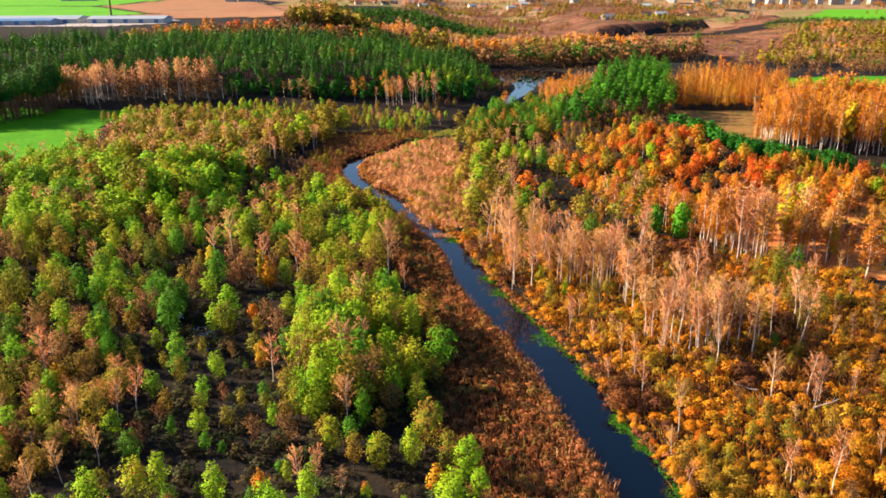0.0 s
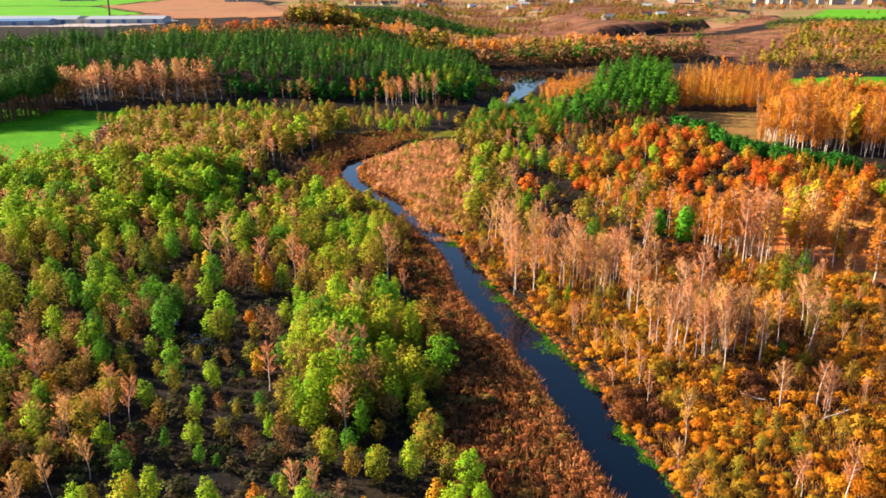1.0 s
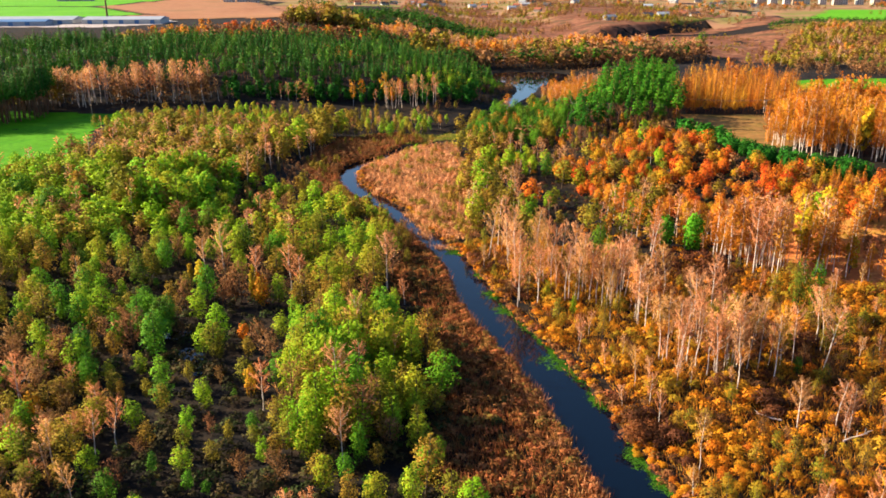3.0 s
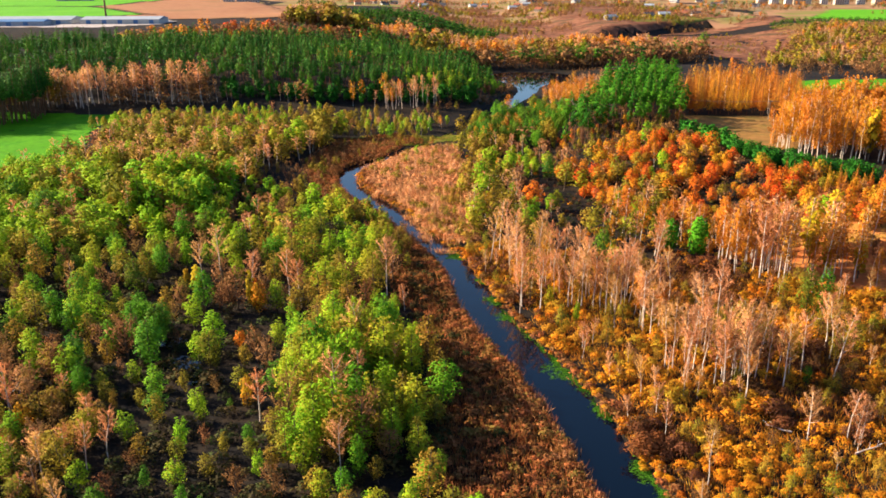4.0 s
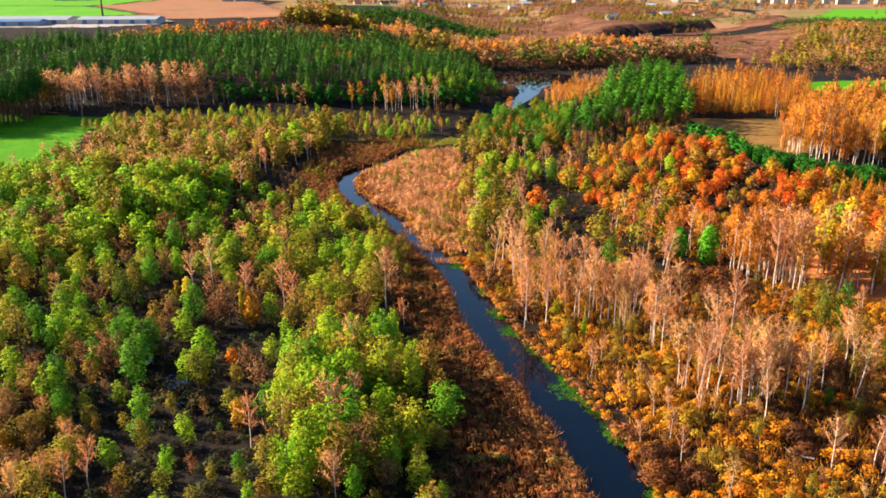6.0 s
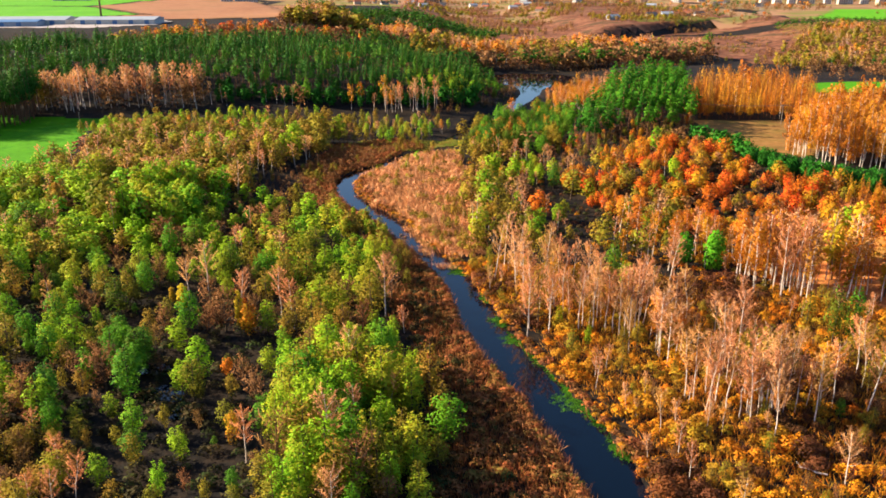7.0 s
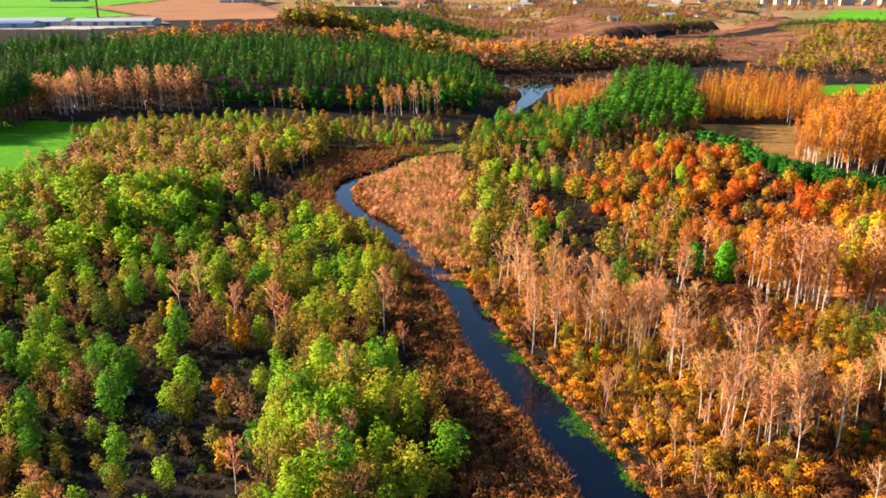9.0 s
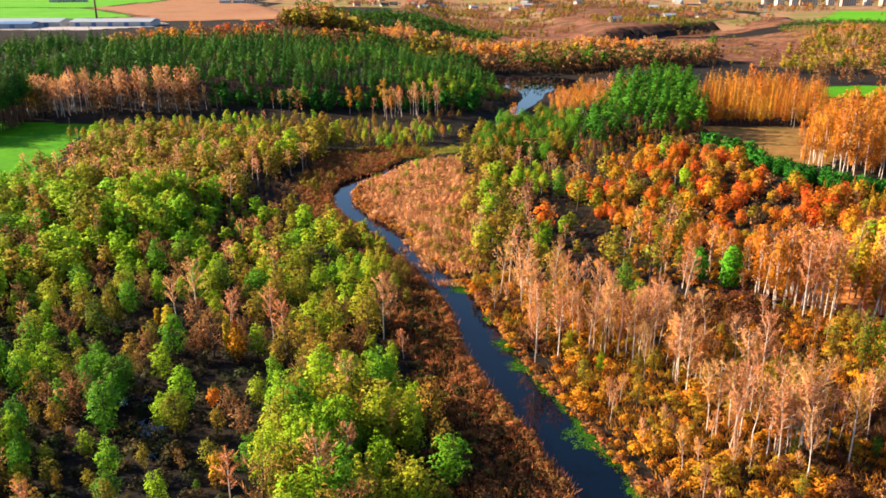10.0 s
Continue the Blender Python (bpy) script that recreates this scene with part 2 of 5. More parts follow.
gx = spaced((-4000, -500, 250), (-500, -200, 15), (-200, -60, 6), (-60, 90, 2.5), (90, 250, 6), (250, 700, 20), (700, 4001, 300))
gy = spaced((-1500, 60, 120), (60, 390, 2.5), (390, 700, 6), (700, 1500, 20), (1500, 4600, 200))
GX, GY = np.meshgrid(gx, gy)
GZ = land(GX.ravel(), GY.ravel())
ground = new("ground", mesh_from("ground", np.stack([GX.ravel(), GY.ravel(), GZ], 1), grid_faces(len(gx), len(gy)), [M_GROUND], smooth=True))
tagged(ground, "boggy forest floor with leaf litter, near-black colour holding the wood's shade", "ground", kind="structure")

# the river's sheet of water
side = np.gradient(LINE[:, :2], axis=0)
side = np.stack([side[:, 1], -side[:, 0]], 1) / np.hypot(*side.T)[:, None]
cross = np.linspace(-1, 1, 5)
W = np.concatenate([np.c_[LINE[:, :2] + side * (c * (LINE[:, 2:3] / 2 + .9)), np.full(len(LINE), .02)] for c in cross])
n = len(LINE)
wf = np.concatenate([np.stack([np.arange(n - 1) + k * n, np.arange(n - 1) + k * n + 1, np.arange(n - 1) + (k + 1) * n + 1, np.arange(n - 1) + (k + 1) * n], 1)[:, ::-1] for k in range(4)])
river = new("river", mesh_from("river", W, wf, [M_WATER], smooth=True))
tagged(river, "calm dark blue winding river reflecting the sky", "river", kind="structure")


def inside(poly, x, y):
    poly = np.asarray(poly, float)
    hit = np.zeros(np.shape(x), bool)
    for (x0, y0), (x1, y1) in zip(poly, np.roll(poly, -1, axis=0)):
        if y0 != y1:
            hit ^= ((y0 > y) != (y1 > y)) & (x < (x1 - x0) * (y - y0) / (y1 - y0) + x0)
    return hit


def patch(name, label, poly, mat, lift=0.25, step=6.0, category="field"):
    """A field or meadow lying on the land, its rim a little ragged."""
    poly = np.asarray(poly, float)
    lo, hi = poly.min(0), poly.max(0)
    xs, ys = np.arange(lo[0] - step, hi[0] + step, step), np.arange(lo[1] - step, hi[1] + step, step)
    X, Y = np.meshgrid(xs, ys)
    f = grid_faces(len(xs), len(ys))
    cx, cy = X.ravel()[f].mean(1), Y.ravel()[f].mean(1)
    f = f[inside(poly, cx, cy)]
    Z = land(X.ravel(), Y.ravel()) + lift
    used, back = np.unique(f, return_inverse=True)
    v = np.stack([X.ravel(), Y.ravel(), Z], 1)[used]
    ob = new(name, mesh_from(name, v, back.reshape(f.shape), [mat], smooth=True))
    return tagged(ob, label, category, kind="structure")


patch("pasture", "bright green pasture at the wood's edge", [(-190, 318), (-150, 325), (-152, 353), (-168, 400), (-175, 452), (-330, 470), (-330, 330)], M_GRASS, step=3)
patch("marsh", "yellow-green marsh grass at the river bend", [(-46, 402), (-18, 400), (6, 412), (8, 424), (-20, 424), (-46, 416)], M_LAWN, .3, 2.0, "marsh")
patch("clearing", "dry brown grass clearing between birches", [(104, 340), (128, 318), (165, 350), (170, 392), (110, 392)], M_DRYGRASS, step=3)
M_LITTER = rough_material("leaf_litter", [(0.28, 0.09, 0.03), (0.5, 0.16, 0.045), (0.36, 0.11, 0.035), (0.55, 0.21, 0.06), (0.3, 0.16, 0.035), (0.48, 0.14, 0.045)], 0.1, 0.6)
patch("leaf_litter", "orange-brown fallen leaves under birches and oaks", [(82, 240), (92, 226), (110, 208), (162, 198), (172, 250), (130, 268), (110, 282), (92, 262)], M_LITTER, .12, 2.5, "leaf litter")
patch("meadow", "green meadow behind golden birches", [(180, 480), (420, 480), (440, 560), (250, 535), (205, 520)], M_GRASS, step=5)
patch("heath", "wide reddish brown heath on the valley floor", [(270, 760), (420, 760), (420, 1060), (150, 1060), (130, 960), (215, 900), (262, 830)], M_HEATH, step=10)
patch("heath", "brown heath and rough grass beyond the pines", [(30, 980), (330, 1100), (500, 1150), (300, 1800), (-50, 1800), (-100, 1300)], M_HEATH, .4, step=12)
patch("heath", "brown slope of dry grass with scattered bushes", [(330, 700), (700, 700), (800, 1190), (420, 1100)], M_DRYGRASS, step=12)
patch("crop_field", "bright green winter crop field", [(-900, 870), (-380, 900), (-330, 950), (-470, 1150), (-900, 1170)], M_CROP, .4, step=12)
patch("ploughed_field", "pale brown ploughed field", [(-375, 880), (-150, 850), (-170, 1200), (-200, 1500), (-420, 1500), (-460, 1150), (-320, 950)], M_PLOUGH, .5, step=12)
patch("crop_field", "distant strip of green winter crop", [(-1000, 1180), (-470, 1170), (-430, 1500), (-1000, 1500)], M_CROP, .4, step=15)
patch("lawn", "yellowish green lawn round distant houses", [(255, 1135), (330, 1150), (385, 1200), (375, 1270), (280, 1262), (262, 1200)], M_LAWN, .5, 10)
patch("far_fields", "wide dry pasture and stubble towards the town", [(-1500, 1520), (-60, 1500), (300, 1180), (1100, 1060), (2200, 1500), (2600, 4300), (-2200, 4300)], M_FAR, .2, 45, "field")
patch("crop_field", "bright green crop field below apartment blocks", [(500, 1180), (800, 1150), (1000, 1400), (640, 1420)], M_CROP, .5, step=15)


M_YARD = rough_material("concrete_yard", [(0.3, 0.25, 0.24), (0.36, 0.31, 0.3), (0.26, 0.2, 0.17)], 0.03, 0.1)
patch("yard", "pale concrete yard round the works halls", [(-520, 742), (-300, 742), (-255, 790), (-262, 845), (-520, 850)], M_YARD, .35, 8, "yard")


# ---- plants: the shapes ----
def tube(path, radii, sides=5):
    path = np.asarray(path, float)
    a = np.arange(sides) * 2 * np.pi / sides
    d = np.gradient(path, axis=0)
    d /= np.linalg.norm(d, axis=1)[:, None]
    ref = np.where(np.abs(d[:, 2:3]) > .9, np.array([[1., 0, 0]]), np.array([[0, 0, 1.]]))
    u = np.cross(d, ref)
    u /= np.linalg.norm(u, axis=1)[:, None]
    w = np.cross(d, u)
    ring = u[:, None] * np.cos(a)[None, :, None] + w[:, None] * np.sin(a)[None, :, None]
    v = (path[:, None] + ring * np.asarray(radii)[:, None, None]).reshape(-1, 3)
    t = []
    for i in range(len(path) - 1):
        for j in range(sides):
            p, q = i * sides + j, i * sides + (j + 1) % sides
            t += [(p, q, q + sides), (p, q + sides, p + sides)]
    return v, np.array(t), ring.reshape(-1, 3)


def joined(parts):
    """Several shapes (places, triangles, normals) as one."""
    k, ts = 0, []
    for p in parts:
        ts.append(p[1] + k)
        k += len(p[0])
    return (np.concatenate([p[0] for p in parts]), np.concatenate(ts), *([np.concatenate([p[2] for p in parts])] if len(parts[0]) > 2 else []))


def unit(v):
    return v / np.maximum(np.linalg.norm(v, axis=1, keepdims=True), 1e-6)


def sprays(at, facing, size, rng, slim=1.0, soft=None, whole=.78):
    """Small leafy sprays, each one triangle, turned about a facing; shaded as part of the clump that they belong to."""
    n = len(at)
    u = unit(np.cross(facing, unit(rng.normal(size=(n, 3)))))
    w = np.cross(facing, u)
    size = np.broadcast_to(size, (n,))[:, None]
    a0 = rng.uniform(0, 2 * np.pi, (n, 1))
    vs = []
    for k in range(3):
        a = a0 + k * 2.1 + rng.uniform(-.35, .35, (n, 1))
        r = size * rng.uniform(.65, 1.2, (n, 1))
        vs.append(at + u * np.cos(a) * r + w * np.sin(a) * r * slim)
    soft = facing if soft is None else unit(soft * whole + facing * (1 - whole))
    return np.stack(vs, 1).reshape(-1, 3), np.arange(3 * n).reshape(-1, 3), np.repeat(soft, 3, axis=0)


def slivers(a, b, wide, rng):
    """Thin twigs from a to b."""
    n = len(a)
    u = unit(np.cross(b - a, rng.normal(size=(n, 3)))) * wide
    out = unit((a + b) * [.5, .5, 0] + rng.normal(size=(n, 3)) * .3 + [0, 0, .5])
    return np.stack([a - u, a + u, b], 1).reshape(-1, 3), np.arange(3 * n).reshape(-1, 3), np.repeat(out, 3, axis=0)


def clumped(lobes, count, leaf, rng, flat=1.0, rise=.35, jitter=.8, whole=.9):
    """A crown of leaf sprays round lobes (x, y, z, r)."""
    lobes = np.asarray(lobes, float)
    share = lobes[:, 3] ** 2
    pick = rng.choice(len(lobes), count, p=share / share.sum())
    d = unit(rng.normal(size=(count, 3)) + np.array([0, 0, rise]))
    r = lobes[pick, 3:4] * rng.uniform(.72, 1.1, (count, 1))
    at = lobes[pick, :3] + d * r * np.array([1, 1, flat])
    facing = unit(d + rng.normal(size=(count, 3)) * jitter * .5 + np.array([0, 0, .25]))
    mid = np.average(lobes[:, :3], axis=0) - [0, 0, lobes[:, 3].mean()]
    soft = unit(d * .3 + unit(at - mid) * .85)
    return sprays(at, facing, leaf * rng.uniform(.7, 1.3, count), rng, 1.0, soft, whole)


def bent_trunk(h, r, rng, lean=.03, n=5):
    z = np.linspace(0, 1, n)
    off = np.cumsum(rng.normal(size=(n, 2)) * lean * h / n, axis=0)
    off -= off[0]
    path = np.c_[off + np.outer(z, rng.normal(size=2) * lean * h), z * h]
    return path, r * (1 - .85 * z) + .02


def on_path(path, u):
    z = np.linspace(0, 1, len(path))
    return np.array([np.interp(u, z, path[:, i]) for i in range(3)])


def alder_shape(seed, n, leaf, h=10.0, wide=2.75, low=.2, top=.72, plain=False):
    """A young leafy tree, egg-shaped and ragged."""
    rng = np.random.default_rng(seed)
    path, rad = bent_trunk(h, .14, rng)
    lobes, limbs = [], []
    m = 16 if plain else 26
    for i in range(m):
        u = (i + .5) / m
        R = wide * (np.sin(np.pi * min(1, u * top + .18)) ** .8) * rng.uniform(.75, 1.15)
        c = on_path(path, low + (1 - low) * u * .97)
        a = i * 2.4 + rng.uniform(-.5, .5)
        k = c + np.array([np.cos(a), np.sin(a), .15]) * R * rng.uniform(.35, .68)
        lobes.append((*k, max(.4, (.5 if plain else .42) * R)))
        if i % 4 == 0 and u < .85 and not plain:
            limbs.append(tube(np.array([c - [0, 0, .8], k]), [.06, .02], 3))
    return joined([tube(path[::2], rad[::2], 3) if plain else tube(path, rad)] + limbs), clumped(lobes, n, leaf, rng, whole=.96 if plain else .9)


def birch_shape(seed, twigs, leaves, leaf, h=15.0, wide=1.9, bare=.38, lean=.04, plain=False):
    """A slender white-stemmed birch: thin rising limbs, hanging twigs, with or without leaves."""
    rng = np.random.default_rng(seed)
    path, rad = bent_trunk(h, .13, rng, lean)
    limbs, fine, ends, starts = [], [], [], []
    m = 14 if plain else 17
    for i in range(m):
        u = bare + (1 - bare) * (i + rng.uniform()) / m * .93
        c = on_path(path, u)
        a = i * 2.4 + rng.uniform(-.6, .6)
        k = (u - bare) / (1 - bare)
        ln = wide * (.55 + .75 * np.sin(np.pi * min(1, k * .8 + .2))) * rng.uniform(.7, 1.15)
        tip = c + np.array([np.cos(a) * ln * .75, np.sin(a) * ln * .75, ln * rng.uniform(.8, 1.2)])
        if not plain:
            mid = c * .5 + tip * .5 + np.array([np.cos(a), np.sin(a), -.6]) * ln * .12
            (limbs if i % 3 == 0 else fine).append(tube(np.array([c, mid, tip]), [.042, .03, .012], 3))
        starts.append(c), ends.append(tip)
    starts, ends = np.array(starts), np.array(ends)
    pick = rng.integers(0, m, twigs)
    f = rng.uniform(.25, 1, (twigs, 1))
    a = starts[pick] * (1 - f) + ends[pick] * f
    b = a + unit(rng.normal(size=(twigs, 3)) * .8 + unit(ends[pick] - starts[pick]) * .8 + [0, 0, .5]) * rng.uniform(.5, 1.15, (twigs, 1))
    tw = slivers(a, b, .1 if plain else .045, rng)
    crown = joined([tw] + fine)
    if leaves:
        lobes = [(*(s * (1 - f) + e * f - np.array([0, 0, .3])), wide * rng.uniform(.26, .46)) for s, e in zip(starts, ends) for f in (.35, .9)]
        crown = joined([tw, clumped(lobes, leaves, leaf, rng, 1.3, .1, whole=.96 if plain else .9)] + fine)
    return joined([tube(path[::2], rad[::2], 3) if plain else tube(path, rad)] + limbs), crown


def pine_shape(seed, n, leaf, h=18.0, wide=2.7, low=.5, plain=False):
    """A Scots pine: tall bare stem, needles in flat tiers."""
    rng = np.random.default_rng(seed)
    path, rad = bent_trunk(h, .2, rng, .02)
    lobes, limbs = [], []
    m = 8 if plain else 15
    for i in range(m):
        u = (i + .5) / m
        R = wide * (1 - u ** 1.8) ** .6 * rng.uniform(.6, 1.1)
        c = on_path(path, low + (1 - low) * u)
        a = i * 2.4 + rng.uniform(-.5, .5)
        k = c + np.array([np.cos(a) * R * .6, np.sin(a) * R * .6, .3])
        lobes.append((*k, max(.6, (.62 if plain else .5) * R)))
        if i % 2 == 0 and not plain:
            limbs.append(tube(np.array([c - [0, 0, .3], k]), [.07, .03], 3))
    return joined([tube(path[::2], rad[::2], 3) if plain else tube(path, rad)] + limbs), clumped(lobes, n, leaf, rng, .7, .8, .5, .92)


def spire_shape(seed, n, leaf, h=16.0, wide=1.5, low=.2, sharp=.8, plain=False):
    """A narrow tree that tapers to a point: sprays in ragged tiers round the stem, lower down the bare stem."""
    rng = np.random.default_rng(seed)
    path, rad = bent_trunk(h, .16, rng, .012)
    u = 1 - np.sqrt(rng.uniform(0, 1, n))
    a = rng.uniform(0, 2 * np.pi, n)
    lobe = 1 + .3 * np.sin(2 * a + 9 * u + rng.uniform(0, 6)) * np.sin(3 * a - 14 * u + rng.uniform(0, 6))
    swell = np.minimum(1, .55 + u * 2.5)
    r = wide * (1 - u) ** sharp * swell * (1 - .3 * np.mod(u * 8 + .4 * np.sin(a), 1)) * lobe * rng.uniform(.55, 1.05, n)
    c = np.stack([np.interp(low + (1 - low) * u, np.linspace(0, 1, len(path)), path[:, i]) for i in range(3)], 1)
    at = c + np.c_[np.cos(a) * r, np.sin(a) * r, rng.normal(size=n) * .15]
    out = np.c_[np.cos(a), np.sin(a), .1 + .9 * u]
    facing = unit(out + rng.normal(size=(n, 3)) * .5)
    return tube(path[::2], rad[::2], 3) if plain else tube(path, rad), sprays(at, facing, leaf * (1.15 - .5 * u), rng, .8, unit(out), .86)


def bush_shape(seed, n, leaf, h=2.0, wide=1.3, twig=40, plain=False):
    """A low many-stemmed bush."""
    rng = np.random.default_rng(seed)
    m = 15
    lobes, stems = [], []
    for i in range(m):
        a, q = i * 2.4, np.sqrt((i + .3) / m)
        k = np.array([np.cos(a) * q * wide * .7, np.sin(a) * q * wide * .7, h * (.85 - .4 * q) * rng.uniform(.75, 1.1)])
        lobes.append((*k, wide * rng.uniform(.24, .4)))
        if i % (15 if plain else 4) == 0:
            stems.append(tube(np.array([[k[0] * .2, k[1] * .2, 0], k]), [.04, .012], 3))
    a = np.array([l[:3] for l in lobes])[rng.integers(0, m, twig)]
    b = a + unit(rng.normal(size=(twig, 3)) + [0, 0, 1.0]) * rng.uniform(.3, .8, (twig, 1)) * h * .4
    return joined(stems), joined([clumped(lobes, n, leaf, rng, 1.0, .5, .8, .75), slivers(a, b, .03, rng)])


def tuft_shape(seed, n, h=1.3, wide=.7, blade=.07):
    rng = np.random.default_rng(seed)
    q = rng.normal(size=(n, 2)) * wide * .5
    a = np.c_[q, np.zeros(n)]
    b = a + np.c_[q * .5 + rng.normal(size=(n, 2)) * .2, h * rng.uniform(.6, 1.15, n)]
    return slivers(a, b, blade, rng)


class Heap:
    """Plants that nobody could count, gathered into one mesh."""

    def __init__(self):
        self.v, self.t, self.n, self.tint, self.slot, self.k = [], [], [], [], [], 0

    def add(self, shape, x, y, z, size, spin, tint, slot=0, tall=1.0):
        v, t, m = shape
        c, s = math.cos(spin), math.sin(spin)
        p = np.empty((len(v), 3), np.float32)
        p[:, 0] = (v[:, 0] * c - v[:, 1] * s) * size + x
        p[:, 1] = (v[:, 0] * s + v[:, 1] * c) * size + y
        p[:, 2] = v[:, 2] * size * tall + z
        q = np.empty((len(v), 3), np.float32)
        q[:, 0], q[:, 1], q[:, 2] = m[:, 0] * c - m[:, 1] * s, m[:, 0] * s + m[:, 1] * c, m[:, 2]
        self.v.append(p)
        self.n.append(q)
        self.t.append(t + self.k)
        self.k += len(v)
        self.tint.append(np.full(len(v), tint, np.float32))
        self.slot.append(np.full(len(t), slot, np.int32))

    def build(self, name, label, category, mats):
        if not self.v:
            return None
        ob = new(name, mesh_from(name, np.concatenate(self.v), np.concatenate(self.t), mats, np.concatenate(self.slot), np.concatenate(self.tint), normals=np.concatenate(self.n)))
        return tagged(ob, label, category, kind="stuff")


class Kind:
    """One kind of tree or bush: its shapes near and far, and where they stand."""

    def __init__(self, name, label, category, near, far, height, trunk_mat, crown_mat, single=280, group="", drift=0.0, dim=None):
        self.drift, self.dim = drift, dim
        self.name, self.label, self.category, self.group = name, label, category, group
        self.near, self.far, self.height, self.single = near, far, height, single
        self.trunk_mat, self.crown_mat = trunk_mat, crown_mat
        self.spots = []

    def put(self, x, y, h, wide=1.0):
        self.spots.append((x, y, h, wide))

    def grow(self, rng):
        if not self.spots:
            return
        spots = sorted(self.spots, key=lambda s: math.hypot(s[0], s[1]) if s[1] > 92 else 9999)
        zs = land([s[0] for s in spots], [s[1] for s in spots])
        proto = []
        for v in range(len(self.near)):
            trunk, crown = self.near[v]
            root = new(self.name)
            root.empty_display_size = .5
            tagged(root, self.label, self.category, self.group)
            a = new("trunk", mesh_from(self.name + "_trunk", *trunk[:2], [self.trunk_mat], normals=trunk[2]))
            b = new("crown", mesh_from(self.name + "_crown", *crown[:2], [self.crown_mat], normals=crown[2]))
            a.parent = b.parent = root
            proto.append([root, False])
        heap = Heap()
        for i, ((x, y, h, wide), z) in enumerate(zip(spots, zs)):
            size, spin, v = h / self.height, rng.uniform(0, 6.28), int(rng.integers(0, len(self.near)))
            if i < self.single:
                if i < len(proto):
                    v = i
                m = Matrix.LocRotScale((x, y, z - .05), Euler((0, 0, spin)), (size * wide, size * wide, size))
                if not proto[v][1]:
                    proto[v][0].matrix_basis, proto[v][1] = m, True
                else:
                    made = copy_thing(proto[v][0], Matrix.Identity(4))
                    made.matrix_basis = m
            else:
                trunk, crown = self.dim[v % len(self.dim)] if self.dim and y > 640 else self.far[v % len(self.far)]
                tint = rng.uniform() if not self.drift else .65 * patchy(x, y, self.drift, 13.0) + .35 * rng.uniform()
                heap.add(trunk, x, y, z - .05, size * wide, spin, tint, 1, 1 / wide)
                heap.add(crown, x, y, z - .05, size * wide, spin, tint, 0, 1 / wide)
        heap.build(self.name + "_wood", self.label + ", many together", self.category, [self.crown_mat, self.trunk_mat])
        for root, done in proto:
            if not done:
                for o in (*root.children, root):
                    bpy.data.objects.remove(o)


def scatter(poly, gap, rng, loose=.42, ragged=2.5):
    """Spots spread over a piece of land, about a gap apart."""
    poly = np.asarray(poly, float)
    lo, hi = poly.min(0), poly.max(0)
    xs, ys = np.arange(lo[0], hi[0] + gap, gap), np.arange(lo[1], hi[1] + gap, gap * .87)
    X, Y = np.meshgrid(xs, ys)
    X = X + (np.arange(len(ys)) % 2)[:, None] * gap / 2
    X, Y = X.ravel() + rng.uniform(-loose, loose, X.size) * gap, Y.ravel() + rng.uniform(-loose, loose, X.size) * gap
    fray = ragged * np.sin(X * .23 + 2 * np.sin(Y * .11)), ragged * np.sin(Y * .29 + 2 * np.sin(X * .13))
    ok = inside(poly, X + fray[0], Y + fray[1])
    return X[ok], Y[ok]


def patchy(x, y, scale, off):
    """A slow wander between 0 and 1 over the land."""
    v = noise.noise(Vector((x / scale + off, y / scale - off, off * .37)))
    return min(1, max(0, .5 + .8 * v))


# ---- plants: the kinds ----
rng = np.random.default_rng(7)
ALDER = Kind("alder_tree", "leafy green alder tree in a dense boggy wood", "tree",
             [alder_shape(s, 1100, .215) for s in (11, 12, 13, 14, 15)], [alder_shape(s, 420, .38, plain=True) for s in (16, 17, 18, 19)], 10.0, M_BARK, L_ALDER, 300)
BRIGHT = Kind("willow_tree", "bright yellow-green leafy tree with an upright crown", "tree",
              [alder_shape(s, 1100, .215, 11.0, 2.6, .12, .7) for s in (21, 22, 23, 26)], [alder_shape(s, 440, .37, 11.0, 2.6, .12, .7, True) for s in (24, 25, 27)], 11.0, M_BARK, L_BRIGHT, 300)
OLIVE = Kind("olive_alder_tree", "thinning alder tree with olive-brown leaves", "tree",
             [alder_shape(s, 820, .19, 10.0, 2.5) for s in (31, 32, 33)], [alder_shape(s, 240, .4, 10.0, 2.5, plain=True) for s in (34, 35, 36)], 10.0, M_BARK, L_OLIVE, 280,
             dim=[alder_shape(s, 60, .85, 10.0, 2.5, plain=True) for s in (37, 38)])
BROWN = Kind("sallow_bush", "leafless brown sallow bush with dense twigs", "bush",
             [birch_shape(s, 320, 170, .18, 7.0, 1.9, .1, .05) for s in (41, 42, 43)], [birch_shape(s, 24, 60, .5, 7.0, 1.9, .1, .05, True) for s in (44, 45, 46)], 7.0, M_BARK, L_BROWN, 260, dim=[birch_shape(s, 6, 34, .66, 7.0, 1.9, .1, .05, True) for s in (47, 48)])
PINK = Kind("bare_birch_tree", "slender leafless birch with white stem and pinkish twigs", "tree",
            [birch_shape(s, 700, 130, .15, wide=2.5, lean=l) for s, l in ((51, .03), (52, .05), (53, .08), (54, .04), (57, .12))], [birch_shape(s, 170, 26, .3, plain=True) for s in (55, 56)], 15.0, M_BIRCH, L_PINK, 250)
